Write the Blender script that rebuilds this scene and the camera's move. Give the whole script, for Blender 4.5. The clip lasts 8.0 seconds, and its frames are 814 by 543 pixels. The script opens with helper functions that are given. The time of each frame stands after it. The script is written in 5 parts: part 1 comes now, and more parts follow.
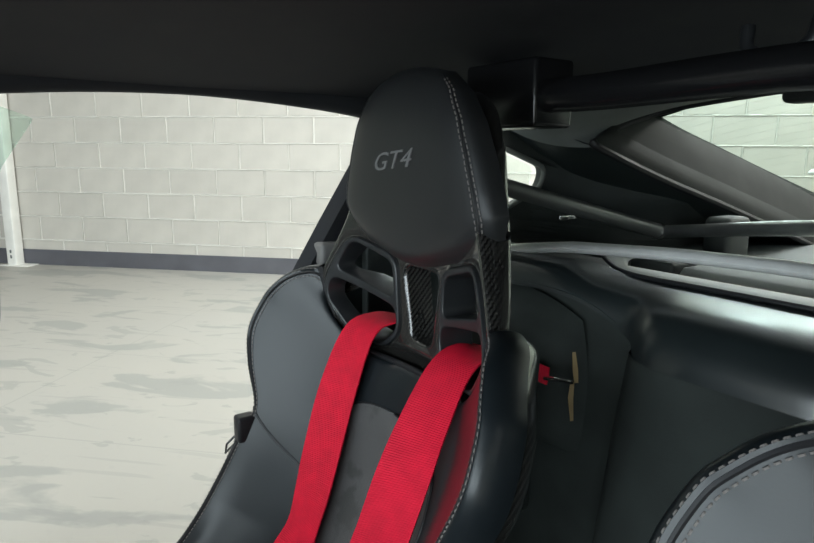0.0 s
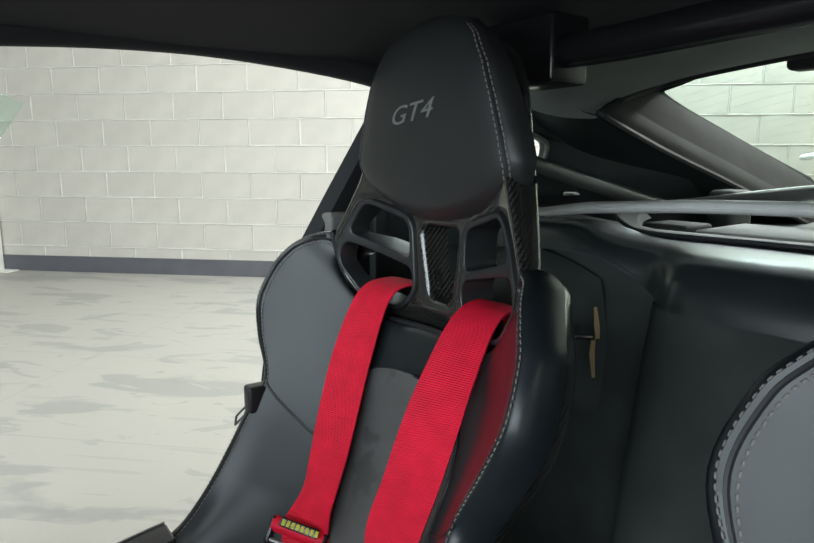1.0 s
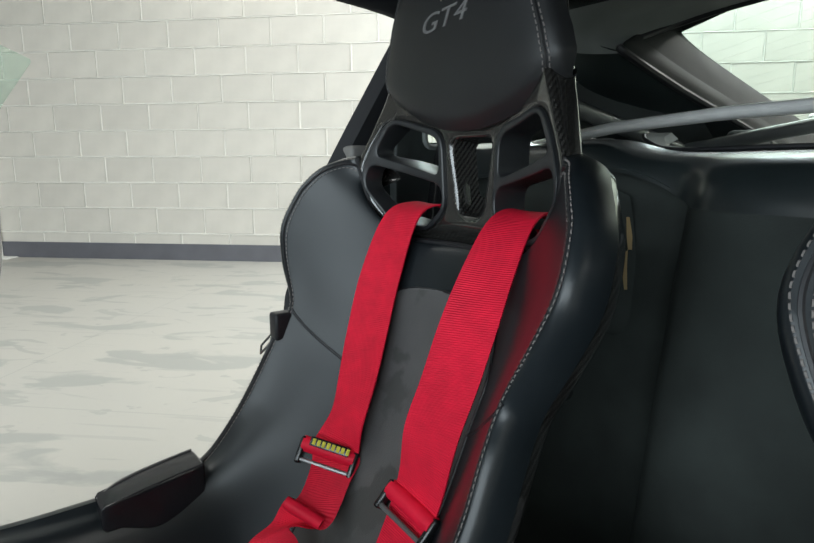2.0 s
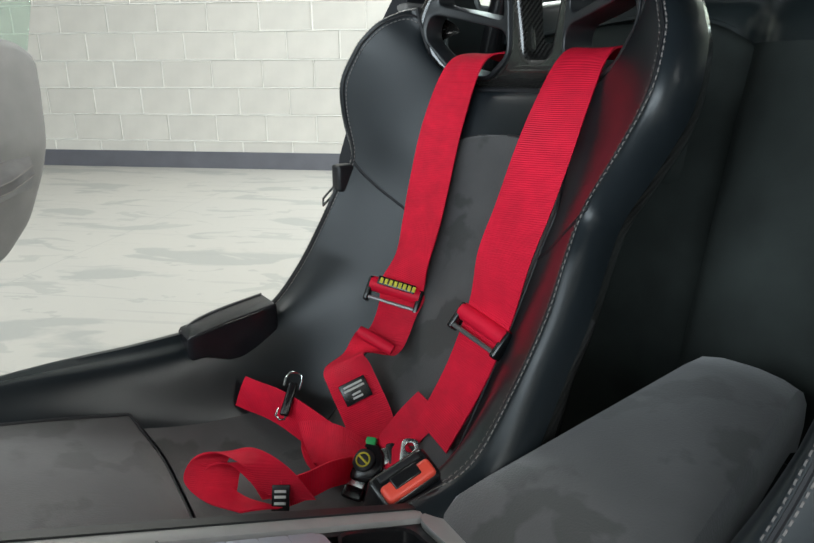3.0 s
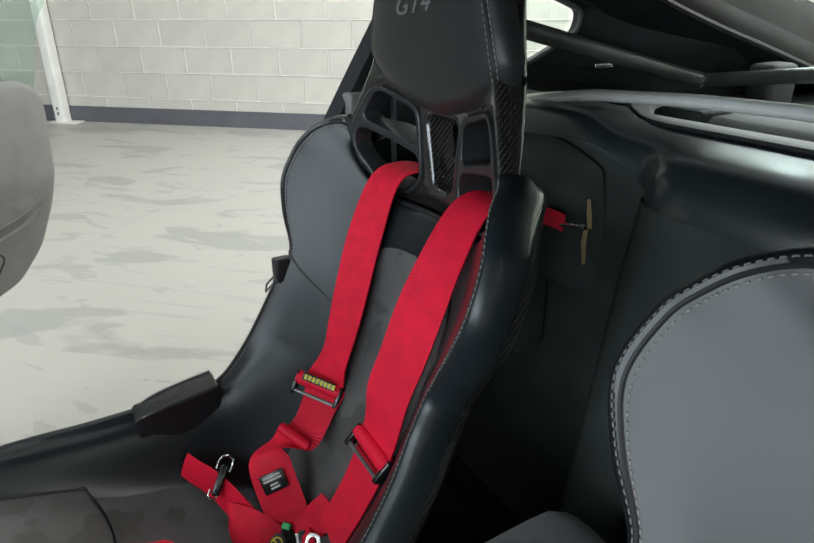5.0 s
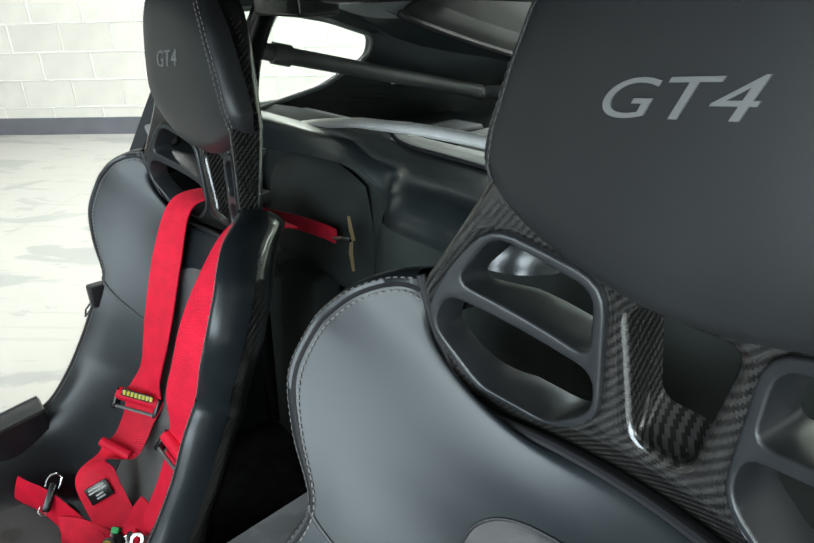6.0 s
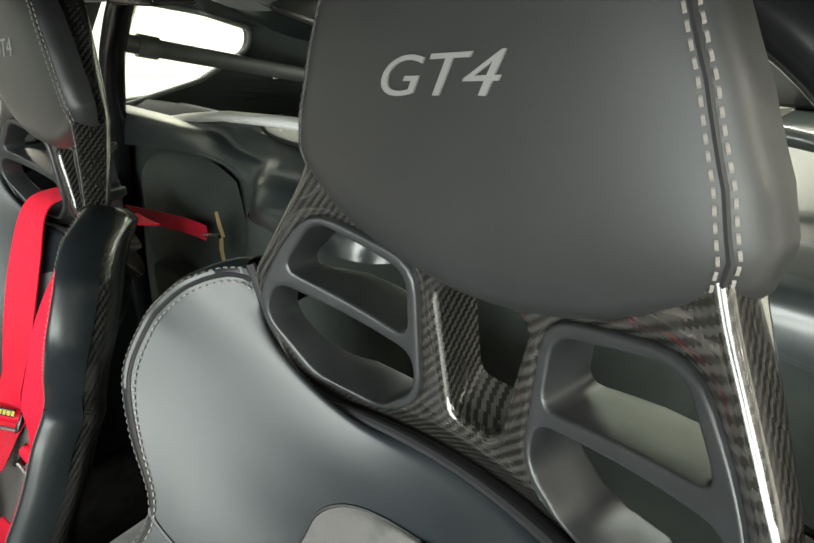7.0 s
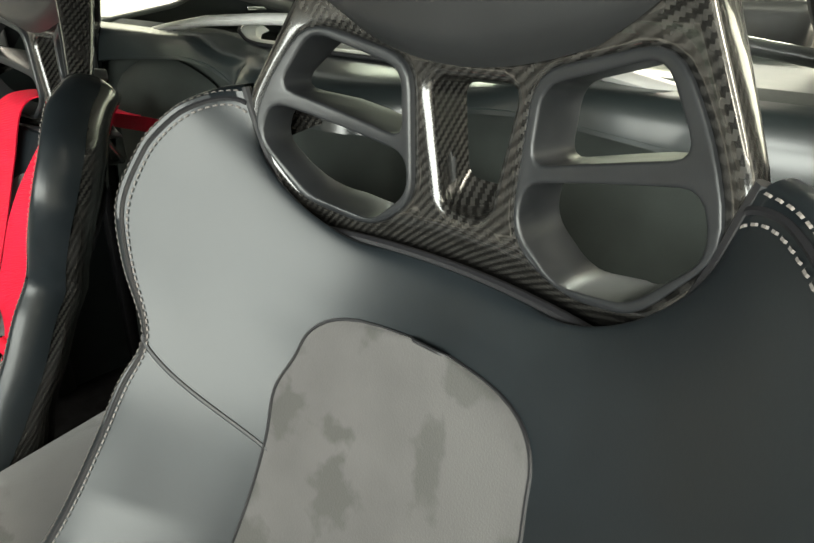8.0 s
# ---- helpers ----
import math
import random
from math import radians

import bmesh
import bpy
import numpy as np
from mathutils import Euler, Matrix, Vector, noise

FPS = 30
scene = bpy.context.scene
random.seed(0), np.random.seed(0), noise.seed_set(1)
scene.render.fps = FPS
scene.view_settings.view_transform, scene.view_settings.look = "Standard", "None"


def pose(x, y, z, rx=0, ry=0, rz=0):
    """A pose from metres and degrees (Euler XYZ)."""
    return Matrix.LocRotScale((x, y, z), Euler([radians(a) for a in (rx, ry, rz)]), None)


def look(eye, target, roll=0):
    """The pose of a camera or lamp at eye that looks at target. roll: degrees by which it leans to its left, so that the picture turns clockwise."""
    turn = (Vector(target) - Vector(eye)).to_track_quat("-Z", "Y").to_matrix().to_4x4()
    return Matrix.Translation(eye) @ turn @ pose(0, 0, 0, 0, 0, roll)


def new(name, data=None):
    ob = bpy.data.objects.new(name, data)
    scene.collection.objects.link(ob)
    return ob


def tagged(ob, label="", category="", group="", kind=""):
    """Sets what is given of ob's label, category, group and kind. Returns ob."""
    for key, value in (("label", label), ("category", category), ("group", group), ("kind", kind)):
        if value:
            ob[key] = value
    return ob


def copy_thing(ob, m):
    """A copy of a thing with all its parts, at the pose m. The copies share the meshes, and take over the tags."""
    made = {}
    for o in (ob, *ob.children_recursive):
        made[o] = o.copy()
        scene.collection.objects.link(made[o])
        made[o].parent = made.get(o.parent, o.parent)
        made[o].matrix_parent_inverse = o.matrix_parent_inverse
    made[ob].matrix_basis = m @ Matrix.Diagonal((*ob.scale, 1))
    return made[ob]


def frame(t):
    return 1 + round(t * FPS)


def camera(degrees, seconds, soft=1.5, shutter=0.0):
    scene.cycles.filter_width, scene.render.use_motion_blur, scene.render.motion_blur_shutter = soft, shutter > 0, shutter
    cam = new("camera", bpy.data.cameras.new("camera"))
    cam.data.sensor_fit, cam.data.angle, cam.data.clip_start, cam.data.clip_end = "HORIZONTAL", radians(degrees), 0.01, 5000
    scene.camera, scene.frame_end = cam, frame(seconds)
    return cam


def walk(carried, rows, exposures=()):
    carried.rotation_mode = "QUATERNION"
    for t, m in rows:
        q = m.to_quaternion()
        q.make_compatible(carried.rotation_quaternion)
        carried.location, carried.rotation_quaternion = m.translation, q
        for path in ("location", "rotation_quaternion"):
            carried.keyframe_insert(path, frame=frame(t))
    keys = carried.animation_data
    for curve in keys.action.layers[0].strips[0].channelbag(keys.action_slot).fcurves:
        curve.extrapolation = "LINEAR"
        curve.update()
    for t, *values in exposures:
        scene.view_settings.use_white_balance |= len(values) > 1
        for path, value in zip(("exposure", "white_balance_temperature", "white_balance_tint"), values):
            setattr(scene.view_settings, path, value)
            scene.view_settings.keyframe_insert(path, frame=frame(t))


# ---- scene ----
cam = camera(65.9, 8.0)
PATH = [
    (0, (0.290, 0.299, 1.012), (-1.339, 1.399, 0.641), 0.4),
    (0.5, (0.281, 0.269, 0.981), (-1.327, 1.406, 0.633), 0.2),
    (1, (0.265, 0.263, 0.947), (-1.336, 1.410, 0.604), 0.1),
    (1.2, (0.265, 0.258, 0.927), (-1.341, 1.403, 0.593), -0.0),
    (2.3, (0.247, 0.200, 0.818), (-1.333, 1.360, 0.419), -0.5),
    (2.5, (0.248, 0.183, 0.798), (-1.324, 1.334, 0.349), -0.5),
    (3, (0.254, 0.120, 0.760), (-1.298, 1.226, 0.153), -0.2),
    (3.5, (0.268, 0.086, 0.751), (-1.305, 1.082, 0.020), -0.3),
    (4, (0.263, 0.149, 0.818), (-1.335, 1.068, 0.044), -0.4),
    (4.2, (0.264, 0.185, 0.858), (-1.347, 1.080, 0.079), -0.5),
    (5.3, (0.394, 0.336, 1.040), (-1.189, 1.262, 0.242), -0.6),
    (5.5, (0.433, 0.358, 1.051), (-1.141, 1.307, 0.261), -0.7),
    (6, (0.530, 0.396, 1.086), (-0.885, 1.534, 0.248), -1.8),
    (6.2, (0.548, 0.436, 1.081), (-0.831, 1.616, 0.242), -1.9),
    (6.5, (0.566, 0.465, 1.097), (-0.771, 1.687, 0.249), -1.8),
    (7, (0.583, 0.449, 1.074), (-0.668, 1.761, 0.230), -0.8),
    (7.5, (0.592, 0.403, 0.999), (-0.587, 1.780, 0.154), 0.9),
    (8, (0.622, 0.374, 0.955), (-0.540, 1.760, 0.102), 1.1),
]
walk(cam, [(t, look(eye, target, roll)) for t, eye, target, roll in PATH], [(0, -0.22, 6250, 5), (1, -0.22, 6250, 5), (2.5, -0.30, 6250, 6), (3.5, -0.03, 6100, 6), (4, -0.12, 6150, 7), (5.5, -0.25, 6250, 5), (6, 0.44, 6150, 4), (6.2, 0.7, 6150, 5), (6.5, 1.0, 6400, 4), (7, 0.97, 7100, 5), (7.5, 0.97, 7350, 6), (8, 0.90, 7350, 5)])

FLOOR = -0.055


# ---- light: a white-painted garage under added overhead lamps, all out of view ----
def area(name, x, y, z, sx, sy, watts, target, colour=(1.0, 0.962, 0.905)):
    data = bpy.data.lights.new(name, "AREA")
    data.shape, data.size, data.size_y, data.energy, data.color = "RECTANGLE", sx, sy, watts, colour
    ob = new(name, data)
    ob.matrix_world = look((x, y, z), target)
    return ob


world = bpy.data.worlds.new("garage_air")
world.use_nodes = True
world.node_tree.nodes["Background"].inputs[0].default_value = (0.9, 0.95, 1.0, 1)
world.node_tree.nodes["Background"].inputs[1].default_value = 0.05
scene.world = world
scene.view_settings.exposure = 0.0
LAMPS = [(-2.9, 2.0, 3.3, 4.0, 0.5, 60), (-1.4, -1.4, 3.3, 4.0, 0.5, 62), (2.6, -1.2, 3.3, 4.0, 0.5, 70), (0.1, 5.6, 3.3, 3.4, 0.6, 260), (1.7, 7.6, 3.3, 2.8, 0.5, 60), (4.4, 1.4, 3.3, 4.0, 0.5, 160)]
for lx, ly, lz, sx, sy, watts in LAMPS:
    area("unseen_lamp", lx, ly, lz, sx, sy, watts, (lx, ly + 0.01, 0))
# an added, unseen lamp near the block wall, for the gloss on the bulkhead top
area("unseen_lamp", -2.17, 4.38, 2.75, 3.2, 0.45, 150, (-2.177, 4.387, 0), (0.9, 0.97, 1.0))
# daylight from the open garage front
area("garage_opening", 1.6, -4.0, 1.7, 6.0, 2.8, 450, (0.3, 0.5, 0.8), (0.87, 0.95, 1.0))


# ---- materials ----
def material(name, colour, rough=0.5, metal=0.0, grain=None, bump=None, coat=0.0, sheen=0.0, spots=None, spec=0.5, coat_rough=0.05):
    """grain: (scale, amount) tone variation; bump: (scale, strength); spots: (scale, threshold, colour)."""
    mat = bpy.data.materials.new(name)
    mat.use_nodes = True
    nodes, links = mat.node_tree.nodes, mat.node_tree.links
    shader = nodes["Principled BSDF"]
    shader.inputs["Base Color"].default_value = (*colour, 1)
    shader.inputs["Roughness"].default_value = rough
    shader.inputs["Metallic"].default_value = metal
    shader.inputs["Coat Weight"].default_value = coat
    shader.inputs["Coat Roughness"].default_value = coat_rough
    shader.inputs["Sheen Weight"].default_value = sheen
    shader.inputs["Specular IOR Level"].default_value = spec
    coords = nodes.new("ShaderNodeTexCoord").outputs["Object"]
    tone = None
    if grain:
        noise_a = nodes.new("ShaderNodeTexNoise")
        noise_a.inputs["Scale"].default_value, noise_a.inputs["Detail"].default_value = grain[0], 6
        links.new(coords, noise_a.inputs["Vector"])
        ramp = nodes.new("ShaderNodeMapRange")
        ramp.inputs["From Min"].default_value, ramp.inputs["From Max"].default_value = 0.3, 0.7
        ramp.inputs["To Min"].default_value, ramp.inputs["To Max"].default_value = 1 - grain[1], 1 + grain[1]
        links.new(noise_a.outputs["Fac"], ramp.inputs["Value"])
        mix = nodes.new("ShaderNodeVectorMath")
        mix.operation = "SCALE"
        mix.inputs[0].default_value = colour
        links.new(ramp.outputs["Result"], mix.inputs["Scale"])
        tone = mix.outputs["Vector"]
        rr = nodes.new("ShaderNodeMapRange")
        rr.inputs["To Min"].default_value, rr.inputs["To Max"].default_value = rough * 0.85, min(1.0, rough * 1.15)
        links.new(noise_a.outputs["Fac"], rr.inputs["Value"])
        links.new(rr.outputs["Result"], shader.inputs["Roughness"])
    if spots:
        noise_b = nodes.new("ShaderNodeTexNoise")
        noise_b.inputs["Scale"].default_value, noise_b.inputs["Detail"].default_value = spots[0], 4
        links.new(coords, noise_b.inputs["Vector"])
        edge = nodes.new("ShaderNodeMapRange")
        edge.inputs["From Min"].default_value, edge.inputs["From Max"].default_value = spots[1], spots[1] + 0.05
        links.new(noise_b.outputs["Fac"], edge.inputs["Value"])
        over = nodes.new("ShaderNodeMix")
        over.data_type = "RGBA"
        links.new(edge.outputs["Result"], over.inputs["Factor"])
        over.inputs["A"].default_value, over.inputs["B"].default_value = (*colour, 1), (*spots[2], 1)
        if tone:
            links.new(tone, over.inputs["A"])
        tone = over.outputs["Result"]
    if tone:
        links.new(tone, shader.inputs["Base Color"])
    if bump:
        noise_c = nodes.new("ShaderNodeTexNoise")
        noise_c.inputs["Scale"].default_value, noise_c.inputs["Detail"].default_value = bump[0], 3
        links.new(coords, noise_c.inputs["Vector"])
        relief = nodes.new("ShaderNodeBump")
        relief.inputs["Strength"].default_value, relief.inputs["Distance"].default_value = bump[1], 0.001
        links.new(noise_c.outputs["Fac"], relief.inputs["Height"])
        links.new(relief.outputs["Normal"], shader.inputs["Normal"])
    return mat


def weave_material(name, coat=1.0, coat_rough=0.03):
    """Lacquered two-by-two carbon twill: square tows, each passing over two and under two."""
    mat = material(name, (0.02, 0.02, 0.021), 0.22, 0.0, coat=coat, coat_rough=coat_rough)
    nodes, links = mat.node_tree.nodes, mat.node_tree.links

    def math_node(kind, a, b=None):
        node = nodes.new("ShaderNodeMath")
        node.operation = kind
        for slot, value in zip(node.inputs, (a, b)):
            if isinstance(value, (int, float)):
                slot.default_value = value
            elif value is not None:
                links.new(value, slot)
        return node.outputs["Value"]

    axes = nodes.new("ShaderNodeSeparateXYZ")
    links.new(nodes.new("ShaderNodeTexCoord").outputs["Object"], axes.inputs["Vector"])
    across = math_node("MULTIPLY", math_node("ADD", axes.outputs["X"], math_node("MULTIPLY", axes.outputs["Y"], 0.83)), 1 / TOW)
    up = math_node("MULTIPLY", math_node("SUBTRACT", axes.outputs["Z"], math_node("MULTIPLY", axes.outputs["Y"], 0.31)), 1 / TOW)
    step = math_node("FLOORED_MODULO", math_node("SUBTRACT", math_node("FLOOR", across), math_node("FLOOR", up)), 4.0)
    over = math_node("LESS_THAN", step, 1.5)
    blur = nodes.new("ShaderNodeTexNoise")
    blur.inputs["Scale"].default_value = 14
    tone = math_node("MULTIPLY", math_node("MULTIPLY", over, 0.026), math_node("ADD", blur.outputs["Fac"], 0.35))
    tone = math_node("ADD", tone, 0.009)
    mix = nodes.new("ShaderNodeCombineColor")
    for slot, warm in zip(mix.inputs, (1.04, 1.0, 0.93)):
        links.new(math_node("MULTIPLY", tone, warm), slot)
    links.new(mix.outputs["Color"], nodes["Principled BSDF"].inputs["Base Color"])
    return mat


TOW = 0.0022


def webbing_material(name, colour):
    """Woven belt: fine ribs across its length, by the strap's own UV in metres."""
    mat = material(name, colour, 0.55, grain=(40, 0.12), spec=0.25)
    nodes, links = mat.node_tree.nodes, mat.node_tree.links
    uv = nodes.new("ShaderNodeTexCoord").outputs["UV"]
    ribs = nodes.new("ShaderNodeTexWave")
    ribs.bands_direction = "Y"
    ribs.inputs["Scale"].default_value, ribs.inputs["Distortion"].default_value = 125, 0.5
    links.new(uv, ribs.inputs["Vector"])
    relief = nodes.new("ShaderNodeBump")
    relief.inputs["Strength"].default_value, relief.inputs["Distance"].default_value = 0.6, 0.0010
    links.new(ribs.outputs["Fac"], relief.inputs["Height"])
    links.new(relief.outputs["Normal"], nodes["Principled BSDF"].inputs["Normal"])
    return mat


def floor_material(name):
    """Pale floor paint, worn through in long patches along the wall, with faint slab lines and scuffs."""
    mat = material(name, (0.52, 0.505, 0.465), 0.45, bump=(40, 0.12))
    nodes, links = mat.node_tree.nodes, mat.node_tree.links
    coords = nodes.new("ShaderNodeTexCoord").outputs["Object"]
    turn = nodes.new("ShaderNodeMapping")
    turn.inputs["Rotation"].default_value = (0, 0, -math.atan2(0.7196, 0.6944))
    turn.inputs["Location"].default_value = (0.4, 0.9, 0)
    links.new(coords, turn.inputs["Vector"])

    def patches(scale, stretch, low, high, detail, bend):
        long = nodes.new("ShaderNodeMapping")
        long.inputs["Scale"].default_value = (1, stretch, 1)
        links.new(turn.outputs["Vector"], long.inputs["Vector"])
        speck = nodes.new("ShaderNodeTexNoise")
        speck.inputs["Scale"].default_value, speck.inputs["Detail"].default_value, speck.inputs["Distortion"].default_value = scale, detail, bend
        links.new(long.outputs["Vector"], speck.inputs["Vector"])
        edge = nodes.new("ShaderNodeMapRange")
        edge.inputs["From Min"].default_value, edge.inputs["From Max"].default_value = low, high
        links.new(speck.outputs["Fac"], edge.inputs["Value"])
        return edge.outputs["Result"]

    def saw_cuts():
        cuts = nodes.new("ShaderNodeTexBrick")
        cuts.offset = 0.0
        cuts.inputs["Scale"].default_value, cuts.inputs["Mortar Size"].default_value, cuts.inputs["Mortar Smooth"].default_value = 1.0, 0.004, 0.3
        cuts.inputs["Brick Width"].default_value, cuts.inputs["Row Height"].default_value = 1.3, 0.95
        links.new(turn.outputs["Vector"], cuts.inputs["Vector"])
        return cuts.outputs["Fac"]

    tone = None
    for fac, weight, colour in ((patches(0.6, 1.5, 0.35, 0.7, 4, 0), 0.5, (0.38, 0.37, 0.35)), (patches(1.5, 2.6, 0.56, 0.60, 5, 0.6), 0.65, (0.265, 0.27, 0.258)), (patches(3.1, 2.2, 0.605, 0.635, 6, 1.2), 0.55, (0.285, 0.285, 0.27)), (patches(1.1, 16, 0.64, 0.68, 3, 0.2), 0.45, (0.32, 0.31, 0.295)), (saw_cuts(), 0.45, (0.28, 0.28, 0.27)), (patches(26, 1.0, 0.62, 0.7, 3, 0), 0.25, (0.35, 0.34, 0.325))):
        amount = nodes.new("ShaderNodeMath")
        amount.operation = "MULTIPLY"
        amount.inputs[1].default_value = weight
        links.new(fac, amount.inputs[0])
        over = nodes.new("ShaderNodeMix")
        over.data_type = "RGBA"
        over.inputs["A"].default_value, over.inputs["B"].default_value = (0.405, 0.388, 0.355, 1), (*colour, 1)
        links.new(amount.outputs["Value"], over.inputs["Factor"])
        if tone:
            links.new(tone, over.inputs["A"])
        tone = over.outputs["Result"]
    links.new(tone, nodes["Principled BSDF"].inputs["Base Color"])
    return mat


def vary_by_piece(mat, amount):
    """Each piece a little lighter or darker than its neighbours."""
    nodes, links = mat.node_tree.nodes, mat.node_tree.links
    shader = nodes["Principled BSDF"]
    tone = shader.inputs["Base Color"].links[0].from_socket
    spread = nodes.new("ShaderNodeMapRange")
    spread.inputs["To Min"].default_value, spread.inputs["To Max"].default_value = 1 - amount, 1 + amount
    links.new(nodes.new("ShaderNodeObjectInfo").outputs["Random"], spread.inputs["Value"])
    scaled = nodes.new("ShaderNodeVectorMath")
    scaled.operation = "SCALE"
    links.new(tone, scaled.inputs[0])
    links.new(spread.outputs["Result"], scaled.inputs["Scale"])
    links.new(scaled.outputs["Vector"], shader.inputs["Base Color"])


LEATHER = material("black_leather", (0.0106, 0.0138, 0.0162), 0.32, grain=(9, 0.2), bump=(420, 0.045), spec=0.40)
SATINLEATHER = material("satin_black_leather", (0.018, 0.024, 0.025), 0.36, grain=(7, 0.2), bump=(380, 0.1), coat=1.0, coat_rough=0.2)
CUSHIONLEATHER = material("matt_black_leather", (0.021, 0.022, 0.023), 0.46, grain=(9, 0.15), bump=(420, 0.06), spec=0.45)
SUEDE = material("grey_suede", (0.080, 0.077, 0.077), 0.95, grain=(14, 0.14), bump=(600, 0.3), sheen=0.5, spec=0.2, spots=(15, 0.53, (0.056, 0.055, 0.053)))
PIPING = material("dark_piping", (0.012, 0.012, 0.014), 0.5)
THREAD = material("grey_thread", (0.165, 0.15, 0.142), 0.8)
LETTER = material("grey_embroidery", (0.198, 0.198, 0.198), 0.7)
CARBON = weave_material("carbon_twill")
# the same twill with its gloss cut, so the channel reflects less light
DULLCARBON = weave_material("dull_carbon_twill", 0.35, 0.16)
PLASTIC = material("matt_black_plastic", (0.022, 0.0235, 0.0255), 0.34, grain=(30, 0.15), bump=(900, 0.06))
SATIN = material("satin_black_steel", (0.12, 0.126, 0.124), 0.32, grain=(12, 0.2), coat=1.0, coat_rough=0.14)
RED = webbing_material("red_webbing", (0.73, 0.009, 0.040))
REDP = material("red_plastic", (0.75, 0.08, 0.05), 0.4)
YELLOW = material("yellow_label", (0.62, 0.55, 0.03), 0.6)
BLACKP = material("glossy_black_plastic", (0.012, 0.012, 0.013), 0.22)
STEEL = material("bright_steel", (0.62, 0.62, 0.62), 0.25, 1.0, grain=(40, 0.15))
CHROME = material("chrome", (0.6, 0.61, 0.62), 0.2, 1.0)
LINING = material("black_headlining", (0.014, 0.015, 0.018), 0.9, bump=(500, 0.2), grain=(20, 0.2))
TRIM = material("dark_trim", (0.040, 0.047, 0.046), 0.62, grain=(14, 0.2), bump=(700, 0.08))
CARPET = material("black_carpet", (0.012, 0.012, 0.013), 1.0, bump=(300, 0.6), grain=(40, 0.4), spec=0.1)
SILVER = material("silver_grey_plastic", (0.74, 0.74, 0.72), 0.36, 0.15, grain=(60, 0.05))
EDGE = material("satin_silver_edge", (0.38, 0.38, 0.376), 0.36, 0.15, grain=(60, 0.05))
CONSOLE = material("graphite_panel", (0.42, 0.45, 0.52), 0.33, 0.3, grain=(30, 0.08))
DOORGREY = material("grey_door_trim", (0.17, 0.165, 0.16), 0.55, grain=(14, 0.12), bump=(600, 0.1))
HEADER = material("grey_roof_trim", (0.21, 0.225, 0.217), 0.7, grain=(14, 0.12), bump=(500, 0.12))
PANELGREY = material("black_grained_trim", (0.030, 0.040, 0.040), 0.55, grain=(10, 0.25), bump=(500, 0.15))
TRAY = material("grey_tray_lining", (0.44, 0.455, 0.42), 0.5, grain=(12, 0.1), bump=(300, 0.1))
LABELW = material("pale_ink", (0.6, 0.6, 0.58), 0.7)
BODY = material("white_car_paint", (0.72, 0.73, 0.72), 0.25, coat=0.6)
BLOCKM = material("white_painted_block", (0.53, 0.503, 0.456), 0.55, grain=(5, 0.06), bump=(34, 0.7))
vary_by_piece(BLOCKM, 0.035)
# paler than the blocks: light caught by the joint edges is in this colour
JOINTM = material("white_mortar_edge_light", (0.74, 0.72, 0.67), 0.7, grain=(8, 0.06), bump=(80, 0.3))
SKIRT = material("grey_painted_skirting", (0.095, 0.095, 0.11), 0.5, grain=(6, 0.12))
POST = material("white_painted_steel", (0.8, 0.79, 0.75), 0.4, grain=(9, 0.05))
PLASTER = material("white_plaster", (0.7, 0.69, 0.66), 0.8, grain=(3, 0.05))
CONCRETE = floor_material("worn_painted_concrete")
PILLAR = material("dark_pillar_trim", (0.016, 0.018, 0.0172), 0.72, grain=(14, 0.15), bump=(600, 0.08), spec=0.25)
RECESS = material("black_fleece_trim", (0.033, 0.039, 0.036), 0.8, grain=(14, 0.25), bump=(500, 0.2), spec=0.3)
TAGM = material("tan_tag", (0.45, 0.33, 0.16), 0.7)


def pane_material(name, tint):
    """A thin pane: tinted see-through with a clear gloss."""
    mat = bpy.data.materials.new(name)
    mat.use_nodes = True
    nodes, links = mat.node_tree.nodes, mat.node_tree.links
    nodes.remove(nodes["Principled BSDF"])
    clear, gloss, mix = nodes.new("ShaderNodeBsdfTransparent"), nodes.new("ShaderNodeBsdfGlossy"), nodes.new("ShaderNodeMixShader")
    clear.inputs["Color"].default_value = (*tint, 1)
    gloss.inputs["Roughness"].default_value = 0.02
    mix.inputs["Fac"].default_value = 0.07
    links.new(clear.outputs["BSDF"], mix.inputs[1])
    links.new(gloss.outputs["BSDF"], mix.inputs[2])
    links.new(mix.outputs["Shader"], nodes["Material Output"].inputs["Surface"])
    return mat


GLASS = pane_material("clear_glass", (0.90, 0.97, 0.92))
HATCHGLASS = pane_material("grey_green_glass", (0.47, 0.54, 0.50))
GREENGLASS = pane_material("green_glass", (0.80, 0.89, 0.85))

# ---- building tools ----
ORIGIN = {}


def thing(name, x, y, z, label, category, group="", kind=""):
    ob = new(name)
    ob.empty_display_size = 0.05
    ob.location = (x, y, z)
    ORIGIN[ob] = Vector((x, y, z))
    return tagged(ob, label, category, group, kind)


